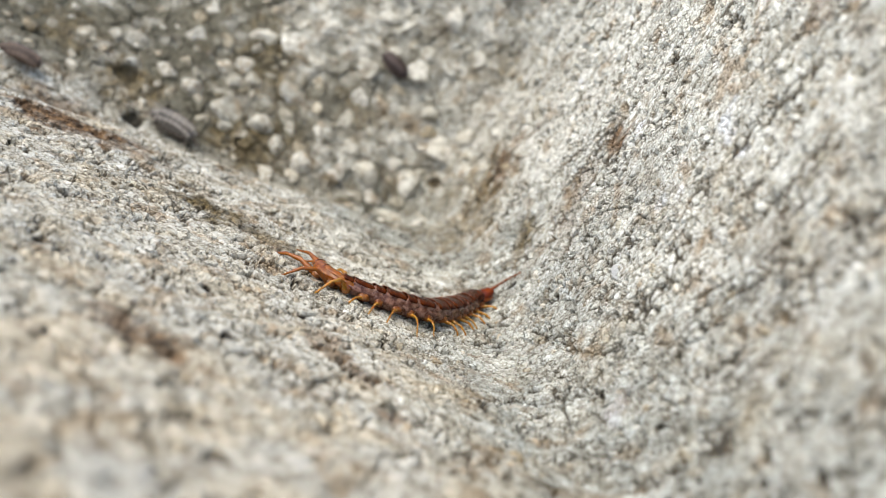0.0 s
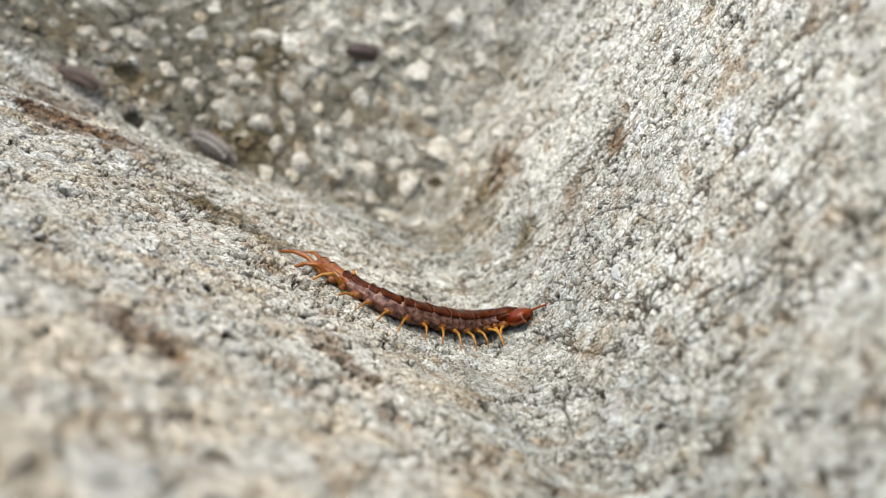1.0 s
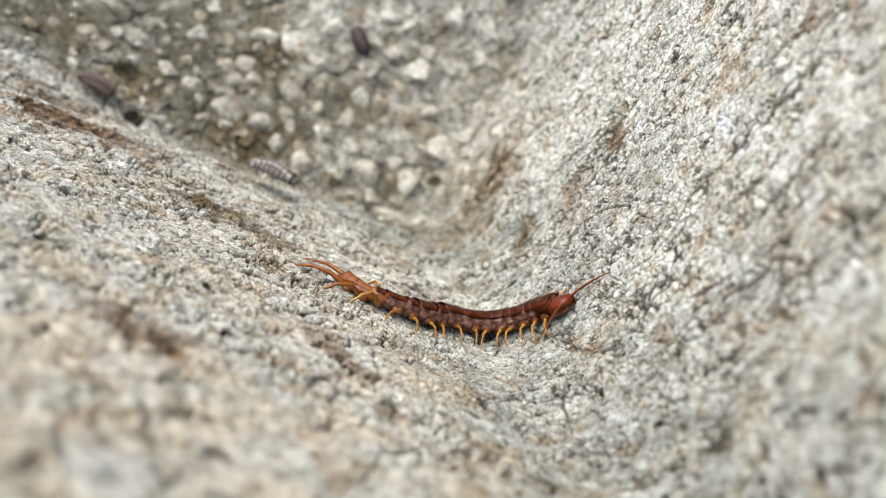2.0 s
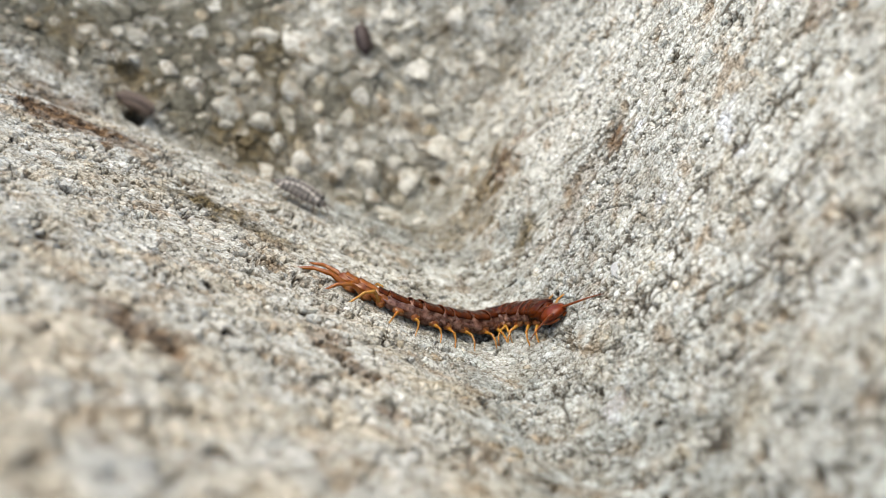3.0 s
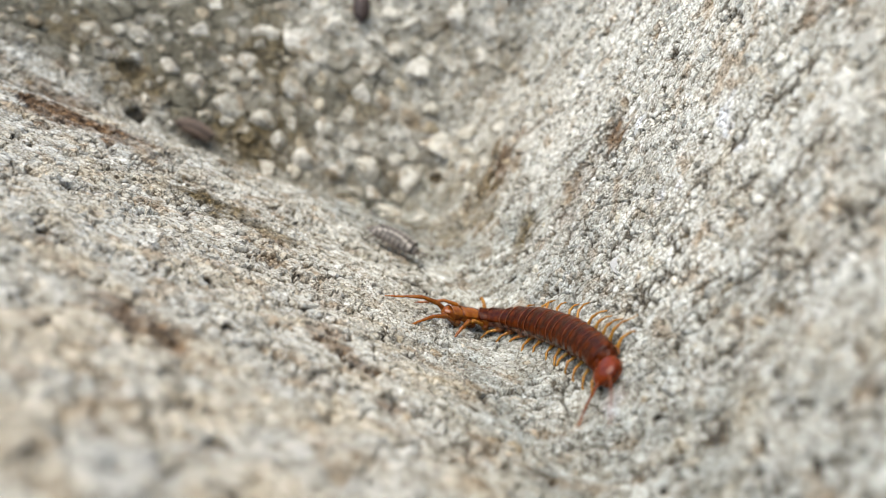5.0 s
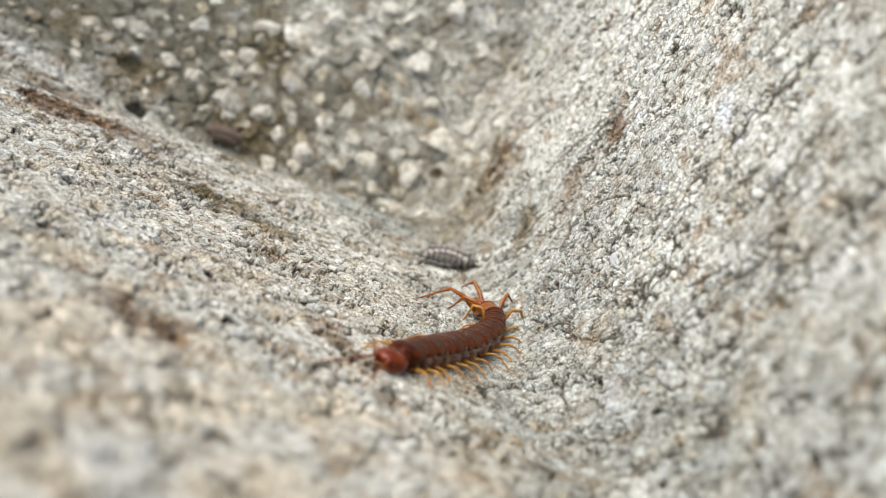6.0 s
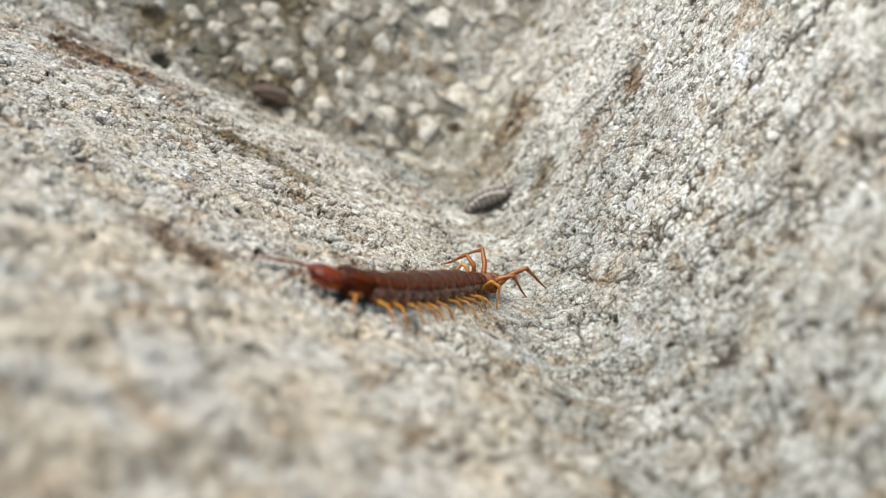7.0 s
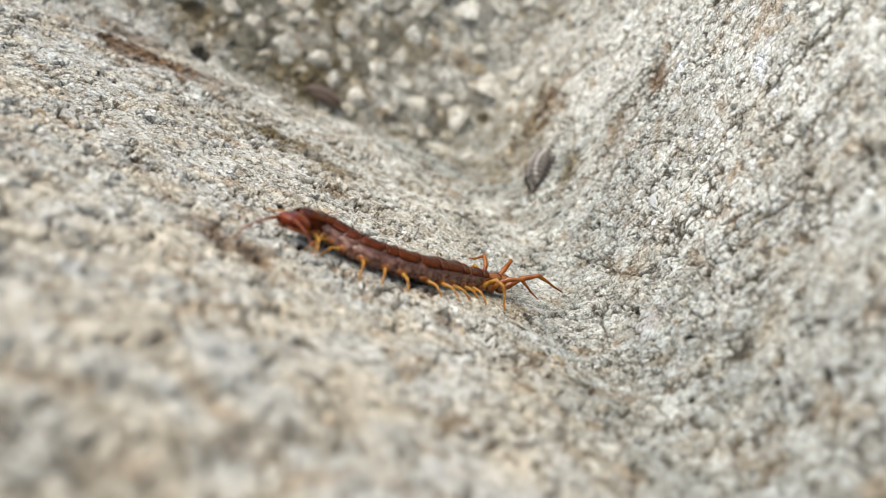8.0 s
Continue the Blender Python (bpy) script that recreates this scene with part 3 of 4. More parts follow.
# single stones that stand out: x, y, half width in mm
STONES = [(-39.3, 67.6, 2.7), (-12.2, 75.0, 2.0), (-7.3, 74.3, 2.0), (0.2, 68.4, 3.0), (-6.7, 62.5, 2.5), (-15.2, 63.2, 2.7), (-10.2, 55.1, 2.4), (-4.3, 53.3, 2.2), (-28.0, 74.4, 2.6), (-18.5, 71.2, 2.0),
          (-10.5, 72.4, 1.5), (-23.1, 67.7, 1.8), (1.5, 81.9, 2.1), (-4.6, 81.0, 2.4), (-13.9, 81.1, 2.1), (6.9, 81.4, 2.0), (-1.8, 84.1, 1.9), (-9.5, 84.4, 1.9), (-6.3, 88.1, 1.9), (-29.1, 84.2, 2.9),
          (-34.4, 84.5, 2.3), (-34.1, 66.3, 2.2), (-30.9, 62.9, 1.8), (-25.9, 60.9, 2.0), (-22.5, 64.7, 1.6), (4.1, 62.6, 1.8), (3.7, 70.5, 1.8), (-2.9, 74.8, 1.6), (-16.0, 75.9, 2.0), (-24.6, 80.5, 1.6),
          (6.9, 73.3, 1.9), (9.8, 65.4, 1.5), (-17.9, 66.5, 1.8), (-12.6, 66.8, 1.6), (-19.8, 61.9, 1.4), (-9.4, 65.5, 1.4), (-13.5, 58.9, 1.6), (-15.3, 54.0, 1.3), (9.0, 83.7, 2.0), (2.6, 87.9, 2.1),
          (-21.6, 87.4, 1.9), (-10.7, 90.0, 1.9), (-37.0, 77.7, 1.6), (-45.1, 69.7, 1.8), (-50.0, 71.5, 1.6), (-55.7, 77.7, 2.0), (-46.5, 81.4, 1.9), (20.0, 2.7, 1.3), (21.1, 48.3, 0.9), (26.9, 20.8, 0.9),
          (34.5, 5.4, 1.3), (32.8, 7.0, 1.2)]


WHITE = [(20.0, 2.7), (21.1, 48.3)]


DROPS = [(-65.0, 90.8, 0.26), (-55.0, 74.1, 0.22), (-54.6, 80.7, 0.2), (-55.5, 78.4, 0.16), (-53.1, 55.7, 0.2)]  # x, y, radius in mm


def dew_drops():
    """Tiny clear drops that glint in the sheltered part of the hollow."""
    made = None
    for x, y, r in DROPS:
        a, b = np.array([x * MM]), np.array([y * MM])
        m = BLOCK @ Matrix.Translation(rough_point(a, b, 0.6 * r * MM)[0])
        if made is None:
            bm = bmesh.new()
            bmesh.ops.create_icosphere(bm, subdivisions=3, radius=1)
            for v in bm.verts:
                v.co.z *= 0.8
            made = part("dew_drop", bm, DEW, None)
            tagged(made, "tiny clear dew drop clinging to the stone", "dew drop", "dew drops")
            first = made
        else:
            first = copy_thing(made, Matrix())
        first.matrix_world = m @ Matrix.Scale(r * MM, 4)


def pebbles(block):
    """The coarse stones of the far wall, each an object of its own, on shared meshes."""
    rng = np.random.RandomState(21)
    meshes = []
    for i in range(12):
        co, tri = unit_stone(900 + i, False)
        meshes.append(mesh_of("pebble", co, tri, PEBBLE))
    white = mesh_of("pebble", *unit_stone(950, False), QUARTZ)
    pale = [mesh_of("pebble", *unit_stone(960 + i, False), PALE_PEBBLE) for i in range(6)]
    spots = [(x * MM, y * MM, r * MM, True) for x, y, r in STONES]
    tries = scatter(rng, 9000, 0.044)
    for x, y in tries:
        if len(spots) >= 260:
            break
        if back_wall_share(x, y) < 0.6 or x > 0.018:
            continue
        r = rng.uniform(0.8, 1.6 + 1.4 * rng.rand()) * MM
        if all((x - a) ** 2 + ((y - b) * 1.5) ** 2 > (0.84 * (r + c)) ** 2 for a, b, c, _ in spots):
            spots.append((x, y, r, False))
    for x, y, r, known in spots:
        r = r * 1.35 if known and y > 0.05 else r
        a, b = np.array([x]), np.array([y])
        n = slope(a, b)[0]
        ob = new("pebble", meshes[rng.randint(12)])
        ob.parent = block
        if known and (round(x / MM, 1), round(y / MM, 1)) in WHITE:
            ob.data = white
            tagged(ob, "white quartz pebble")
        elif known:
            ob.data = pale[rng.randint(6)]
        q = Vector(n).to_track_quat("Z", "Y").to_matrix().to_4x4() @ pose(0, 0, 0, rng.uniform(-20, 20), rng.uniform(-20, 20), rng.uniform(0, 360))
        ob.matrix_basis = Matrix.Translation(Vector((x, y, relief(a, b)[0])) + Vector(n) * r * (-0.2 if known else -0.36)) @ q @ Matrix.Diagonal((r * 1.1, r * rng.uniform(0.75, 1.0), r * rng.uniform(0.55, 0.75), 1))


def stone_chips(block, places, radii):
    """The coarser chips round the valley floor, each an object of its own, on shared meshes."""
    rng = np.random.RandomState(33)
    meshes = [mesh_of("stone_chip", *unit_stone(700 + i, False), PEBBLE) for i in range(10)]
    for at, r in zip(rough_point(places[:, 0], places[:, 1], -0.5 * radii), radii):
        ob = new("stone_chip", meshes[rng.randint(10)])
        ob.parent = block
        spin = Euler(rng.uniform(0, 6.28, 3)).to_matrix().to_4x4()
        ob.matrix_basis = Matrix.Translation(at) @ spin @ Matrix.Diagonal((r * rng.uniform(0.85, 1.25), r * rng.uniform(0.7, 1.0), r * rng.uniform(0.5, 0.8), 1))


# ---- small helpers for things ----
def part(name, bm, material, parent, label="", smooth=True):
    me = bpy.data.meshes.new(name)
    bmesh.ops.recalc_face_normals(bm, faces=bm.faces)
    for f in bm.faces:
        f.smooth = smooth
    bm.to_mesh(me)
    bm.free()
    me.materials.append(material)
    ob = new(name, me)
    ob.parent = parent
    return tagged(ob, label)


def tube(bm, points, radii, sides=8):
    """A tapered tube along points (mm), closed at both ends."""
    rings = []
    for i, p in enumerate(points):
        a, b = Vector(points[max(i - 1, 0)]), Vector(points[min(i + 1, len(points) - 1)])
        q = (b - a).to_track_quat("Z", "Y")
        rings.append([bm.verts.new((Vector(p) + q @ Vector((math.cos(s) * radii[i], math.sin(s) * radii[i], 0))) * MM) for s in (2 * math.pi * k / sides for k in range(sides))])
    for r, s in zip(rings, rings[1:]):
        for k in range(sides):
            bm.faces.new((r[k], r[(k + 1) % sides], s[(k + 1) % sides], s[k]))
    bm.faces.new(rings[0][::-1])
    bm.faces.new(rings[-1])
    return bm


def shell(length, width, height, round_front=0.1, round_back=0.06, spread=84, thick=0.12, across=17, along=9, flare=0.05):
    """A plate arched over a body (mm): x along it, rounded corners, a real thickness."""
    bm = bmesh.new()
    grids = []
    for inset in (0.0, thick):
        grid = []
        for i in range(along):
            f = i / (along - 1)
            x = (f - 0.5) * length
            end = 1 - round_back * (1 - min(1, f / 0.22)) ** 2 - round_front * (1 - min(1, (1 - f) / 0.22)) ** 2
            lip = flare * math.exp(-((f - 0.06) / 0.07) ** 2) - 2 * flare * max(0, (f - 0.8) / 0.2)
            row = []
            for k in range(across):
                a = radians(spread) * (2 * k / (across - 1) - 1)
                corner = 1 - 0.26 * abs(2 * k / (across - 1) - 1) ** 5
                row.append(bm.verts.new(Vector((x * corner, (width / 2 - inset) * math.sin(a) * end, (height - inset) * math.cos(a) ** 0.8 * (0.9 + 0.1 * end) + lip * math.cos(a))) * MM))
            grid.append(row)
        grids.append(grid)
    top, low = grids
    for g in grids:
        for i in range(along - 1):
            for k in range(across - 1):
                bm.faces.new((g[i][k], g[i + 1][k], g[i + 1][k + 1], g[i][k + 1]))
    edge = lambda g: [g[0][k] for k in range(across)] + [g[i][-1] for i in range(1, along)] + [g[-1][k] for k in range(across - 2, -1, -1)] + [g[i][0] for i in range(along - 2, 0, -1)]
    a, b = edge(top), edge(low)
    for k in range(len(a)):
        bm.faces.new((a[k], a[(k + 1) % len(a)], b[(k + 1) % len(b)], b[k]))
    return bm


def barrel(length, width, height, power=2.6, sag=0.0, folds=0.0, seed=0):
    """A rounded, boxy body (mm) along x, with soft folds if asked for."""
    bm = bmesh.new()
    bmesh.ops.create_uvsphere(bm, u_segments=28, v_segments=18, radius=1)
    for v in bm.verts:
        s = sum(abs(c) ** power for c in v.co) ** (-1 / power)
        s *= 1 + folds * noise.noise(Vector((v.co.x * 2.6 + seed, v.co.y * 3.1, v.co.z * 3.1)))
        v.co = Vector((v.co.x * s * length / 2, v.co.y * s * width / 2, v.co.z * s * height / 2 - sag * v.co.y ** 2)) * MM
    return bm


# ---- the centipede ----
PLATES = (2.5, 1.3, 2.5, 1.4, 2.7, 1.4, 2.8, 2.8, 1.4, 2.8, 1.4, 2.7, 1.4, 2.4, 1.8)  # plate lengths, mm, head to tail
HEAD = 3.0
BODY = HEAD + sum(PLATES)


def girth(i):
    return 3.30 + 0.55 * math.sin(math.pi * min(1, (i + 1) / 12)) - 1.25 * max(0, (i - 9) / 5)


def leg_mesh(side, reach, sweep, thick, drop=1.15, tail=False, knee=1.15):
    """One leg: hip, thigh, shin and a two-jointed foot, bent at the knee; sweep in degrees towards the tail."""
    bm = bmesh.new()
    s = math.radians(sweep)
    way = lambda d, z: (-d * math.sin(s), side * d * math.cos(s), z)
    if tail:
        pts = [way(0, 0), way(0.11 * reach, 0.45 * knee), way(0.27 * reach, 0.95 * knee), way(0.30 * reach, knee), way(0.51 * reach, 0.80 * knee), way(0.54 * reach, 0.74 * knee),
               way(0.74 * reach, 0.05 * knee - 0.1), way(0.77 * reach, -0.25), way(0.97 * reach, -drop * 0.9), way(reach, -drop)]
        rad = [0.42, 0.56, 0.38, 0.48, 0.30, 0.36, 0.20, 0.23, 0.10, 0.03]
    else:
        pts = [way(0, 0), way(0.14 * reach, 0.20), way(0.33 * reach, 0.42), way(0.37 * reach, 0.42), way(0.55 * reach, 0.14), way(0.58 * reach, 0.05), way(0.72 * reach, -0.58), way(0.75 * reach, -0.68), way(0.90 * reach, -drop), way(0.94 * reach, -drop - 0.1)]
        rad = [0.60, 0.58, 0.36, 0.44, 0.25, 0.31, 0.16, 0.18, 0.08, 0.03]
    rad = [r * thick for r in rad]
    if not tail:
        return tube(bm, pts, rad)
    # a hind leg bends at its knee: the thigh, the foot from the knee on, and the knee's place
    foot = [tuple(a - b for a, b in zip(p, pts[4])) for p in pts[4:]]
    return tube(bm, pts[:6], rad[:6]), tube(bmesh.new(), foot, rad[4:]), Vector(pts[4]) * MM


def centipede():
    """The body in rigid rings: head, fifteen ringed segments with a plate and two legs each, and the feelers."""
    body = tagged(new("centipede"), "glossy red-brown centipede with amber legs crawling over concrete", "centipede")
    moving = {"body": body, "segments": [], "legs": [], "feelers": []}
    head = part("head", barrel(HEAD * 1.2, 3.5, 1.7, 2.25, 0.3), HEAD_SHELL, body, "shiny red-orange flat head")
    for side in (1, -1):
        claw = bmesh.new()
        tube(claw, [(-1.3, side * 0.95, -0.45), (-0.4, side * 1.2, -0.62), (0.5, side * 1.12, -0.74), (1.15, side * 0.75, -0.80), (1.5, side * 0.25, -0.80)], [0.42, 0.50, 0.36, 0.20, 0.04], 10)
        part("forcipule", claw, CLAW, head, "orange venom claw")
        eye = bmesh.new()
        bmesh.ops.create_uvsphere(eye, u_segments=10, v_segments=8, radius=0.22 * MM)
        bmesh.ops.translate(eye, verts=eye.verts, vec=Vector((1.05, side * 0.95, 0.18)) * MM)
        part("eye", eye, EYE, head, "small black eye")
        joints = []
        for k in range(5):
            f = bmesh.new()
            r0, r1, ln = 0.19 - 0.030 * k, 0.19 - 0.030 * (k + 1), 1.75
            pts, rad = [], []
            for j in range(9):
                g = j / 8
                pts.append((g * ln, 0, 0))
                rad.append((r0 + (r1 - r0) * g) * (1.0 if j % 2 else 0.82))
            tube(f, pts, rad)
            joints.append(part("antenna_joint", f, FEELER, head))
        moving["feelers"].append((side, joints))
    moving["segments"].append(head)
    for i, ln in enumerate(PLATES):
        w = girth(i)
        ring = part("body_segment", barrel(ln * 1.6 + 0.8, w * 0.97, w * 0.70, 2.6, 0.0, 0.22, 3.7 * i), SHELL if i == 0 else FLANK if i < 12 else RUST, body, "greyish soft flank and belly")
        part("tergite", shell(ln * (1.3 if i == 0 else 1.14), w * 1.08, w * 0.42, 0.2, spread=74, flare=0.13), SHELL if i < 13 else RUST, ring, "dark maroon shiny back plate" if i < 13 else "amber hind back plate")
        rim = bmesh.new()
        a = [radians(72) * (2 * k / 16 - 1) for k in range(17)]
        tube(rim, [(-ln * 0.575, w / 2 * 1.025 * math.sin(t), w * 0.42 * max(0, math.cos(t)) ** 0.8 + 0.07) for t in a], [0.042] * 17, 6)
        part("rim", rim, RIM, ring, "thin orange hind edge of the plate")
        for side in (1, -1):
            hind = i >= 12
            reach = (4.6 + 0.4 * math.sin(i * 1.7)) if not hind else (5.4, 7.2, 9.4)[i - 12]
            sweep = (i - 5) * 4.0 if not hind else (50 if side < 0 else 30, 52 if side < 0 else 66, 78)[i - 12]
            knee = 1.6 if i == 12 else 1.5 if i == 13 and side < 0 else 1.2 if i == 13 else 1.0
            made = leg_mesh(side, reach, sweep, 0.40 if not hind else (0.54, 0.66, 0.74)[i - 12], tail=hind, knee=knee)
            look_of, label = (AMBER, "jointed amber leg") if i < 13 else (RUST, "long rust-coloured hind leg")
            foot = None
            if hind:
                foot = part("leg_foot", made[1], look_of, ring, "thin foot of a hind leg"), made[2], math.radians(sweep)
                made = made[0]
            hip = part("leg", made, look_of, ring, label)
            coxa = barrel(min(1.5, 0.8 * ln), 1.1, 0.95, 2.1, 0.0, 0.2, 1.3 * i)
            bmesh.ops.translate(coxa, verts=coxa.verts, vec=Vector((0.1 * ln, side * w * 0.37, -0.80)) * MM)
            part("coxa", coxa, COXA, ring, "amber hip joint of a leg")
            hip.location = Vector((0.1 * ln, side * w * 0.36, -0.95)) * MM
            moving["legs"].append((i, side, hip, foot))
        moving["segments"].append(ring)
    return moving


# ---- the woodlice ----
def woodlouse(material, label, size=1.0):
    louse = tagged(new("woodlouse"), label, "woodlouse", "woodlice in the hollow")
    # head, seven broad plates, five narrow ones and a tail point: place along x, length, width, height (mm)
    rows = [(3.55, 0.9, 2.2, 1.35)] + [(2.75 - 0.88 * k, 1.12, 3.3 + 1.1 * math.sin(math.pi * (k + 0.6) / 7.4), 1.85 + 0.55 * math.sin(math.pi * (k + 0.8) / 7.6)) for k in range(7)]
    rows += [(-3.15 - 0.30 * k, 0.44, 3.1 - 0.42 * k, 1.6 - 0.22 * k) for k in range(4)] + [(-4.3, 0.7, 0.9, 0.45)]
    for k, (x, ln, w, h) in enumerate(rows):
        name = "head" if k == 0 else "telson" if k == len(rows) - 1 else "body_plate"
        p = part(name, shell(ln, w, h, 0.35 if k == 0 else 0.05, 0.5 if k == len(rows) - 1 else 0.03, 88, 0.1, 13, 6), material, louse)
        p.location.x = x * MM
    part("belly", barrel(7.0, 2.6, 0.9), LOUSE_LIMB, louse, "pale belly").location.z = 0.42 * MM
    for side in (1, -1):
        for k in range(7):
            bm = bmesh.new()
            x, out = 2.7 - 0.85 * k, 1.35 + 0.35 * math.sin(math.pi * (k + 0.6) / 7.4)
            tube(bm, [(x, side * 0.8, 0.35), (x - 0.1, side * out, 0.40), (x - 0.25 * (k - 2), side * (out + 0.55), -0.35), (x - 0.32 * (k - 2), side * (out + 0.7), -0.8)], [0.16, 0.15, 0.10, 0.03], 6)
            part("leg", bm, LOUSE_LIMB, louse)
        bm = bmesh.new()
        tube(bm, [(3.8, side * 0.5, 0.45), (4.4, side * 1.1, 0.75), (5.1, side * 1.35, 0.45), (5.9, side * 1.6, 0.0)], [0.13, 0.13, 0.09, 0.03], 6)
        part("antenna", bm, LOUSE_LIMB, louse)
        bm = bmesh.new()
        tube(bm, [(-4.3, side * 0.35, 0.25), (-4.9, side * 0.55, 0.2), (-5.3, side * 0.6, 0.1)], [0.14, 0.12, 0.03], 6)
        part("uropod", bm, LOUSE_LIMB, louse)
    for piece in louse.children:
        piece.data.transform(Matrix.Scale(size, 4))
        piece.location *= size
    return louse


def standing(x, y, heading, lift):
    """A pose on the face in the block's space: mm across and away, degrees from +x, mm above the face."""
    a, b = np.array([x * MM]), np.array([y * MM])
    n = Vector(slope(a, b)[0])
    ahead = Vector((math.cos(radians(heading)), math.sin(radians(heading)), 0))
    ahead = (ahead - n * ahead.dot(n)).normalized()
    m = Matrix((ahead, n.cross(ahead), n)).transposed().to_4x4()
    m.translation = Vector((x * MM, y * MM, relief(a, b)[0])) + n * lift * MM
    return m


SPINES = {}


def spine(t, *places):
    """Where the centipede's back line lies at t: places from the head to the tail, mm across and away."""
    SPINES[t] = places


def back_line(t, lift=1.25, steps=240):
    """Points, ways ahead and outward ways along the back line, by even steps."""
    p = np.array(SPINES[t]) * MM
    q = np.vstack([2 * p[0] - p[1], p, 2 * p[-1] - p[-2]])
    out = []
    for i in range(len(p) - 1):
        a, b, c, d = q[i:i + 4]
        f = np.linspace(0, 1, 40, endpoint=False)[:, None]
        out.append(0.5 * (2 * b + (c - a) * f + (2 * a - 5 * b + 4 * c - d) * f ** 2 + (3 * b - a - 3 * c + d) * f ** 3))
    xy = np.vstack(out + [p[-1:]])
    n = slope(xy[:, 0], xy[:, 1], 2.5e-3)
    # towards the end the centipede lifts its fore end off the stone
    rise = float(np.interp(t, (7.0, 7.2, 7.5, 8.0), (0, 0.3, 0.6, 0.9))) * np.clip(1 - np.linspace(0, 2.5, len(xy)), 0, 1) ** 1.5
    xyz = np.column_stack([xy, relief(xy[:, 0], xy[:, 1])]) + n * ((lift + rise) * MM)[:, None]
    run = np.concatenate([[0], np.cumsum(np.linalg.norm(np.diff(xyz, axis=0), axis=1))])
    at = np.linspace(0, run[-1], steps)
    line = np.column_stack([np.interp(at, run, xyz[:, k]) for k in range(3)])
    kernel = np.ones(21) / 21
    soft = np.column_stack([np.convolve(np.pad(line[:, k], 10, mode="reflect", reflect_type="odd"), kernel, "valid") for k in range(3)])
    outward = np.column_stack([np.interp(at, run, n[:, k]) for k in range(3)])
    outward = np.column_stack([np.convolve(np.pad(outward[:, k], 40, mode="edge"), np.ones(81) / 81, "valid") for k in range(3)])
    # the body leans away on the slope while it rests along the valley
    fore = np.interp(t, (0, 3.5, 4.5, 5.8, 7.0, 8.0), (0.6, 0.55, 0.2, 0.0, 0.2, 0.5))
    hind = np.interp(t, (0, 3.5, 4.0, 4.5, 5.0, 5.8, 7.0, 8.0), (0.6, 0.4, 0.0, -0.45, -0.3, 0.0, 0.2, 0.5))
    outward = outward + np.array([0, 1.0, 0.0]) * np.linspace(fore, hind, steps)[:, None]
    return soft, -np.gradient(soft, axis=0), outward


def segment_poses(t):
    """Poses of the head and the segments at t, in the block's space."""
    line, ahead, outward = back_line(t)
    marks = [HEAD * 0.5]
    run = HEAD
    for ln in PLATES:
        marks.append(run + ln / 2)
        run += ln
    made = []
    for s in marks:
        k = min(len(line) - 1, int(s / BODY * (len(line) - 1)))
        x = Vector(ahead[k]).normalized()
        z = Vector(outward[k])
        z = (z - x * z.dot(x)).normalized()
        m = Matrix((x, z.cross(x), z)).transposed().to_4x4()
        m.translation = Vector(line[k])
        made.append(m)
    return made


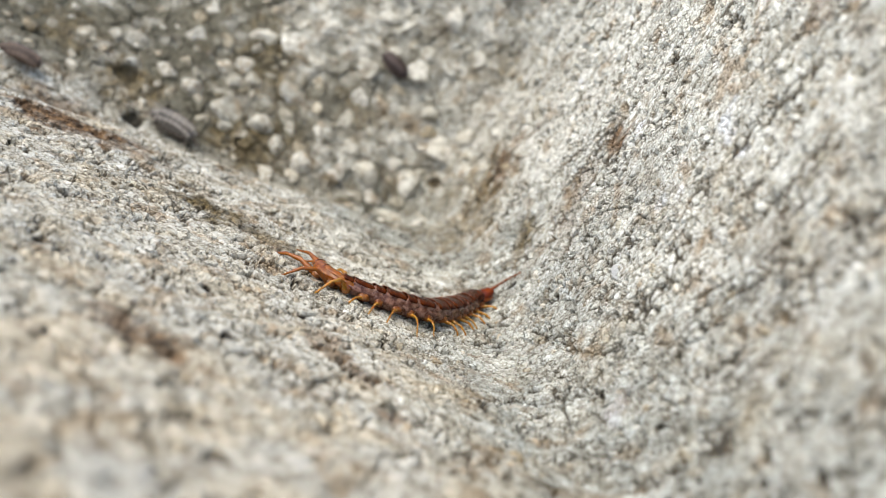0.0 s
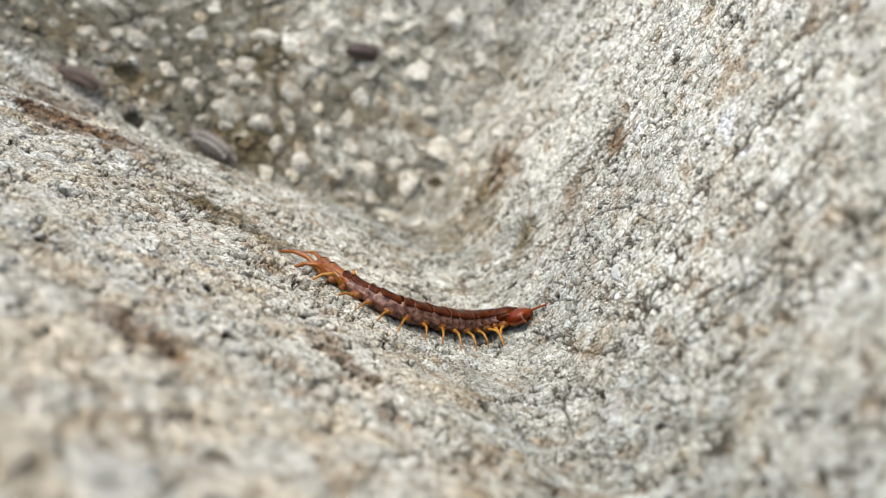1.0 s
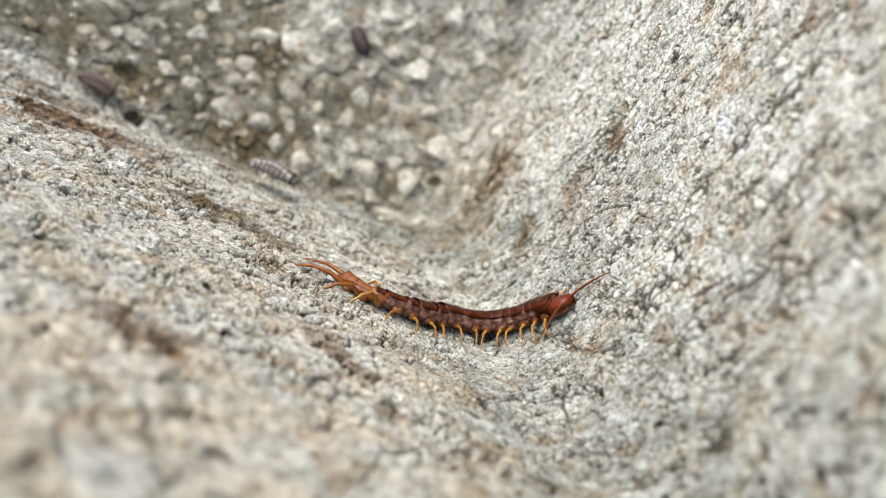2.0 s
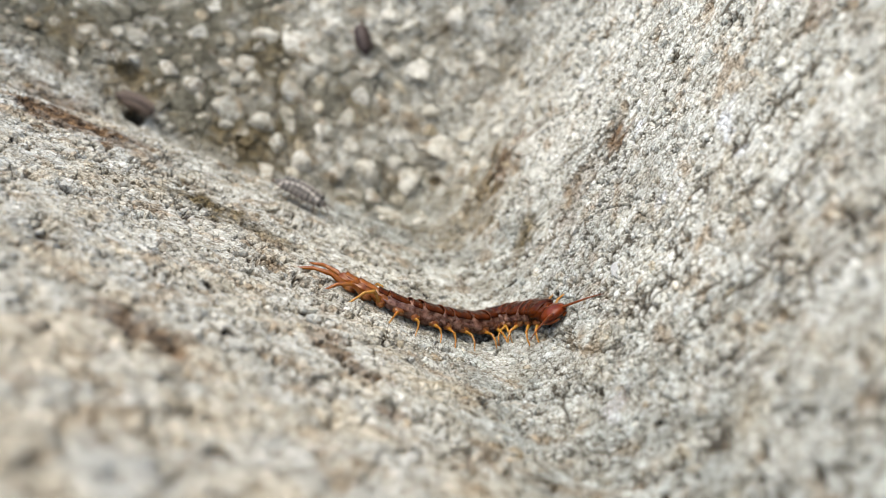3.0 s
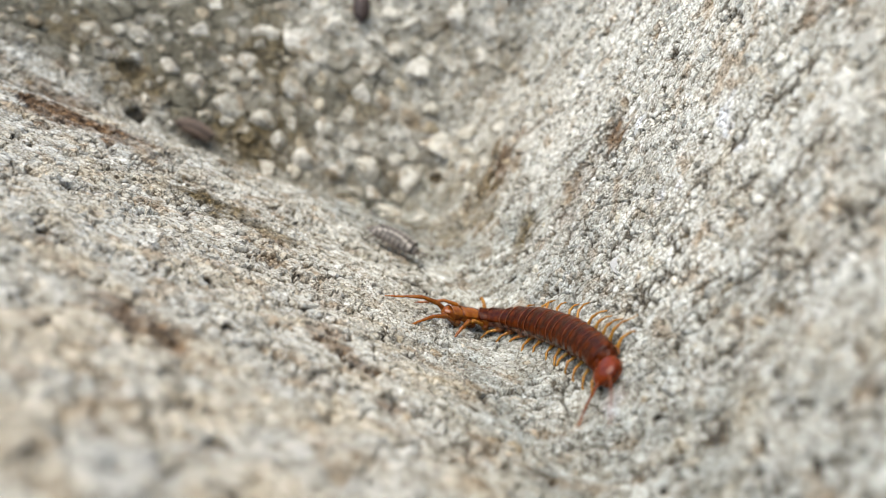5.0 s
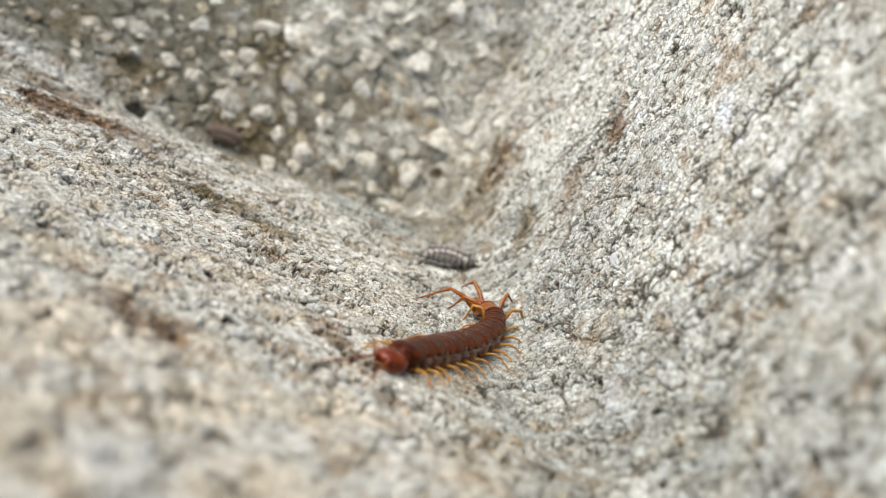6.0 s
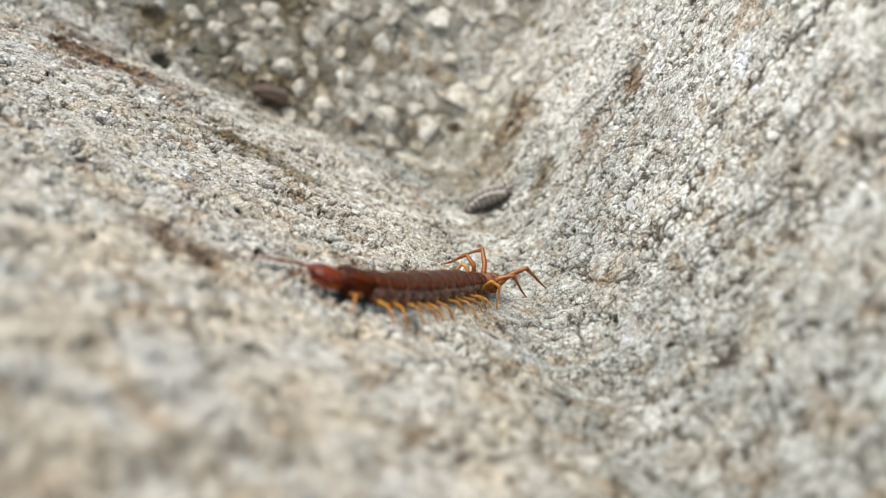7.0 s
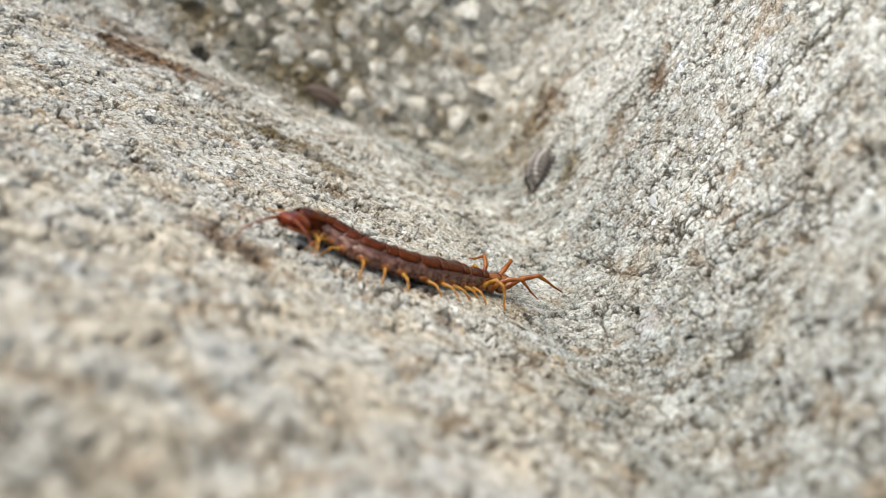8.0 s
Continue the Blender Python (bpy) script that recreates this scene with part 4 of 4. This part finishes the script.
def motions():
    """All that moves: the centipede ring by ring, its legs and feelers, and the three woodlice."""
    spine(0, (7.2, 15.5), (4.7, 14.2), (1.3, 9.5), (-2.4, 5.0), (-5.8, 4.0), (-9.0, 4.0), (-11.8, 4.4), (-14.1, 5.3), (-15.7, 7.4))
    spine(0.5, (10.1, 8.3), (7.1, 9.3), (3.6, 8.0), (0.3, 5.5), (-2.9, 3.4), (-6.3, 2.5), (-9.8, 4.0), (-13.0, 6.0), (-15.6, 9.1))
    spine(1, (11.4, 5.6), (8.5, 6.5), (4.7, 5.8), (0.7, 3.7), (-2.9, 2.6), (-6.3, 2.1), (-9.8, 3.6), (-13.0, 6.0), (-15.6, 8.6))
    spine(1.5, (14.4, 2.1), (12.1, 3.6), (9.0, 4.7), (4.1, 6.4), (-0.6, 5.3), (-5.0, 4.9), (-9.1, 4.8), (-11.9, 4.8), (-13.7, 5.3))
    spine(1.7, (15.7, 2.0), (13.4, 4.0), (10.5, 4.5), (5.6, 5.2), (0.6, 4.6), (-3.0, 3.6), (-6.4, 3.0), (-9.9, 3.4), (-12.7, 5.8))
    spine(2.8, (15.3, 2.8), (12.8, 4.8), (9.7, 5.7), (6.4, 5.2), (2.2, 4.4), (-1.6, 3.5), (-5.1, 2.9), (-8.6, 4.5), (-11.9, 5.9))
    spine(3, (14.8, 1.2), (12.1, 4.5), (8.1, 6.3), (3.9, 4.1), (-0.7, 2.8), (-4.9, 2.4), (-8.2, 3.3), (-10.8, 4.4), (-12.6, 5.3))
    spine(3.5, (16.5, -3.8), (13.5, -0.3), (10.3, 4.1), (5.5, 4.0), (-0.3, 2.9), (-4.4, 2.6), (-7.5, 3.0), (-9.8, 4.0))
    spine(4, (17.9, -7.1), (16.4, -5.5), (14.3, -2.5), (11.4, 1.5), (7.7, 3.8), (3.7, 4.7), (-0.2, 5.0), (-3.5, 5.0), (-6.4, 5.9))
    spine(4.5, (18.5, -12.4), (16.9, -9.0), (15.4, -4.7), (12.9, 0.4), (8.9, 5.4), (4.0, 7.1), (0.1, 5.5), (-3.4, 4.5))
    spine(4.7, (18.5, -12.4), (16.7, -9.1), (15.1, -4.2), (12.3, 1.2), (8.7, 4.5), (4.6, 5.7), (0.5, 4.4), (-1.7, 3.6))
    spine(5, (17.2, -16.3), (17.6, -13.0), (16.5, -8.5), (14.5, -3.4), (11.6, 1.5), (7.9, 4.5), (3.8, 5.3), (0.1, 4.3))
    spine(5.25, (12.3, -14.8), (14.8, -15.1), (16.2, -12.3), (15.5, -7.5), (13.3, -2.2), (10.1, 2.3), (6.4, 5.1), (1.8, 5.2))
    spine(5.5, (3.5, -13.2), (6.8, -12.1), (10.5, -10.9), (12.9, -8.1), (12.8, -4.1), (10.7, 0.6), (7.1, 5.2), (3.0, 6.2))
    spine(5.8, (-5.2, -11.9), (-3.1, -13.3), (-0.1, -13.2), (3.0, -10.9), (6.2, -6.4), (8.5, -1.3), (8.6, 3.2), (6.9, 6.8), (4.4, 8.0))
    spine(6, (-6.1, -18.6), (-3.6, -15.1), (-0.5, -10.9), (2.9, -6.0), (5.5, -1.1), (6.6, 3.2), (5.8, 6.3), (3.7, 7.5))
    spine(6.2, (-8.3, -21.0), (-6.0, -19.9), (-3.3, -16.8), (-0.2, -12.7), (3.1, -7.5), (5.4, -2.8), (6.2, 0.7), (5.7, 3.2))
    spine(6.5, (-10.1, -23.4), (-8.0, -22.1), (-6.2, -19.8), (-3.2, -15.5), (0.3, -9.9), (3.7, -4.3), (5.7, -1.2))
    spine(6.8, (-12.0, -22.2), (-9.8, -21.6), (-7.4, -19.5), (-5.0, -16.2), (-2.2, -11.9), (1.0, -6.6), (3.5, -3.2))
    spine(7, (-14.4, -21.4), (-12.8, -21.5), (-10.5, -21.2), (-8.1, -19.8), (-5.1, -16.0), (-1.6, -10.8), (1.6, -6.5), (3.3, -4.6))
    spine(7.2, (-16.0, -19.5), (-14.0, -19.9), (-11.7, -20.0), (-9.2, -19.0), (-6.7, -16.6), (-3.9, -13.1), (-0.8, -9.1), (2.4, -5.7))
    spine(7.5, (-19.6, -16.7), (-17.4, -15.8), (-14.7, -16.8), (-11.7, -18.4), (-8.5, -17.5), (-5.3, -14.8), (-1.7, -11.4), (1.3, -8.8))
    spine(8, (-21.5, -17.5), (-19.6, -15.1), (-17.4, -14.9), (-14.7, -16.3), (-12.0, -16.5), (-8.6, -15.8), (-5.0, -13.7), (-1.2, -11.5), (0.7, -10.4))
    times = sorted(SPINES)
    poses = {t: segment_poses(t) for t in times}
    middle = {t: sum((m.translation for m in poses[t]), Vector()) / len(poses[t]) for t in times}
    turn = BLOCK.to_quaternion().to_matrix().to_4x4()
    walk(CENTIPEDE["body"], [(t, Matrix.Translation(BLOCK @ middle[t]) @ turn) for t in times])
    for i, ring in enumerate(CENTIPEDE["segments"]):
        walk(ring, [(t, Matrix.Translation(-middle[t]) @ poses[t][i]) for t in times])
    # the legs swing with the ground covered, in waves that run along the body
    run = {i: np.concatenate([[0], np.cumsum([(poses[b][i].translation - poses[a][i].translation).length for a, b in zip(times, times[1:])])]) for i in range(1, 16)}
    steps = [k / 10 for k in range(81)]
    for i, side, leg, foot in CENTIPEDE["legs"]:
        rest = leg.location.copy()
        wide = 20 if i < 12 else 9
        rows, bent = [], []
        for t in steps:
            gone = float(np.interp(t, times, run[i + 1])) / (7 * MM)
            a = 2 * math.pi * (gone + 0.13 * i + (0.5 if side > 0 else 0.0)) + 0.9 * math.sin(2.1 * i)
            spread = float(np.interp(t, (4.7, 5.8, 6.1, 6.5, 7.2, 8.0), (0, 8, 16, 36, 30, 14))) if i >= 12 else 0
            level = float(np.interp(t, (0, 3.5, 4.5, 5.8, 7.0, 8.0), (30, 28, 11, 0, -11, -26)))
            rear = float(np.interp(t, (4.7, 5.8, 7.0, 8.0), (0, 14, 24, 22))) if i >= 13 else 0
            hip = Matrix.Translation(rest) @ pose(0, 0, 0, level + side * 7 * max(0, math.cos(a)), rear, (wide * math.sin(a) - spread) * side)
            if foot:
                # raised and hooked while the hind end is free of the stone
                crook = float(np.interp(t, (4.7, 5.8, 6.5, 7.0, 8.0), (0, 0.5, 1.0, 0.95, 0.55)))
                across = Vector((side * math.cos(foot[2]), math.sin(foot[2]), 0))
                hip = hip @ Matrix.Rotation(radians(18) * crook, 4, across)
                bent.append((t, hip @ Matrix.Translation(foot[1]) @ Matrix.Rotation(radians(-46) * crook, 4, across)))
            rows.append((t, hip))
        walk(leg, rows)
        if foot:
            walk(foot[0], bent)
    # the feelers sweep and curl, joint after joint
    for side, joints in CENTIPEDE["feelers"]:
        rows = [[] for _ in joints]
        for k in range(33):
            t = k / 4
            keys = (0, 0.5, 1, 1.5, 3, 3.5, 4, 4.5, 6, 6.25, 6.5, 7, 7.5, 8)
            sweep = float(np.interp(t, keys, (30, 60, 42, 36, 30, 14, 6, 14, 6, 40, 74, 36, 14, 60) if side > 0 else (16, -6, 52, 48, 44, 60, 72, 66, 4, 4, 2, 6, 8, 10))) + 5 * math.sin(5.1 * t + 2 * side)
            dip = float(np.interp(t, (5.5, 6.0, 8.0), (-6, 7, 9)))
            curl = 7 * math.sin(1.7 * t + 2.4 * side)
            m = pose(1.25 * MM, side * 0.6 * MM, 0.15 * MM, 0, dip + 6 * math.sin(1.9 * t + side), side * sweep)
            for j in range(len(joints)):
                rows[j].append((t, m))
                m = m @ pose(1.70 * MM, 0, 0, 0, 4, side * curl)
        for joint, r in zip(joints, rows):
            walk(joint, r)
    # seconds, mm across, mm away, heading
    walk(LOUSE_FAR, [(t, BLOCK @ standing(x, y, a, 1.1)) for t, x, y, a in [
        (0, -9.4, 81.9, 130), (0.3, -12.4, 83.2, 150), (0.6, -14.7, 83.7, 168), (1, -16.0, 83.4, 172), (1.5, -16.3, 84.5, 125), (3, -15.8, 85.4, 106), (3.5, -16.0, 85.5, 100), (4, -16.1, 87.1, 94),
        (4.5, -16.5, 88.6, 90), (4.7, -16.3, 89.4, 90), (5.8, -16.1, 94.7, 88), (8, -15.5, 104.9, 86)]])
    walk(LOUSE_BANK, [(t, BLOCK @ standing(x, y, a, 1.3)) for t, x, y, a in [
        (0, -69.4, 58.5, 2), (0.5, -65.3, 59.5, 1), (1, -61.7, 59.2, 0), (1.5, -61.0, 59.4, -1), (3, -53.5, 58.5, -4), (3.5, -51.3, 58.0, -4), (4, -49.1, 57.7, -4), (4.5, -46.8, 57.4, -4),
        (6.2, -39.3, 57.6, 6), (6.5, -38.3, 57.9, 9), (7, -36.0, 58.2, 8), (7.5, -34.7, 57.5, 2), (8, -32.8, 57.5, -6)]])
    walk(LOUSE_NEAR, [(t, BLOCK @ standing(x, y, a, 0.9)) for t, x, y, a in [
        (0, -47.3, 58.1, -12), (0.5, -44.6, 57.6, -14), (1, -41.3, 56.2, -16), (1.5, -32.5, 41.2, -18), (3, -22.7, 35.2, -12), (3.5, -19.7, 35.1, -14), (4, -16.6, 33.0, -18), (4.5, -13.3, 29.4, -20), (4.7, -11.2, 28.8, -26),
        (5.8, -1.2, 25.5, -14), (6, 0.2, 24.8, -8), (6.2, 0.7, 24.6, -6), (6.5, 1.8, 25.8, -3), (6.8, 3.0, 27.3, -5), (7, 4.8, 27.9, -4), (7.4, 6.9, 29.6, 8), (7.6, 7.6, 30.2, 34), (8, 8.7, 31.4, 72)]])



ground()
HOLLOW = concrete_block()
CENTIPEDE = centipede()
LOUSE_NEAR = woodlouse(LOUSE, "grey-brown woodlouse with pale plate edges crossing the hollow")
LOUSE_BANK = woodlouse(LOUSE_BROWN, "small red-brown woodlouse creeping down beside the stained bank", 0.8)
LOUSE_FAR = woodlouse(LOUSE_DARK, "dark brown woodlouse climbing the far stony wall", 0.74)

# ---- the stones of the block ----
dice = np.random.RandomState(3)
fine_spots = scatter(dice, 6000)
fine_spots = fine_spots[(fine_spots[:, 1] < 0.046) | (dice.rand(len(fine_spots)) < 0.35)]
pile("sand_grains", fine_spots, MM * np.clip(np.exp(dice.normal(math.log(0.26), 0.36, len(fine_spots))), 0.12, 0.7), -0.40, True, 4, HOLLOW)
coarse_spots = scatter(dice, 1800, room=0.9)
coarse_sizes = MM * np.clip(np.exp(dice.normal(math.log(0.95), 0.28, len(coarse_spots))), 0.6, 1.8)
near = np.argsort(np.hypot(coarse_spots[:, 0] - 0.004, coarse_spots[:, 1] + 0.004))
pile("gravel", coarse_spots[near[300:]], coarse_sizes[near[300:]], -0.55, False, 6, HOLLOW)
stone_chips(HOLLOW, coarse_spots[near[:300]], coarse_sizes[near[:300]])
pebbles(HOLLOW)
dew_drops()

motions()
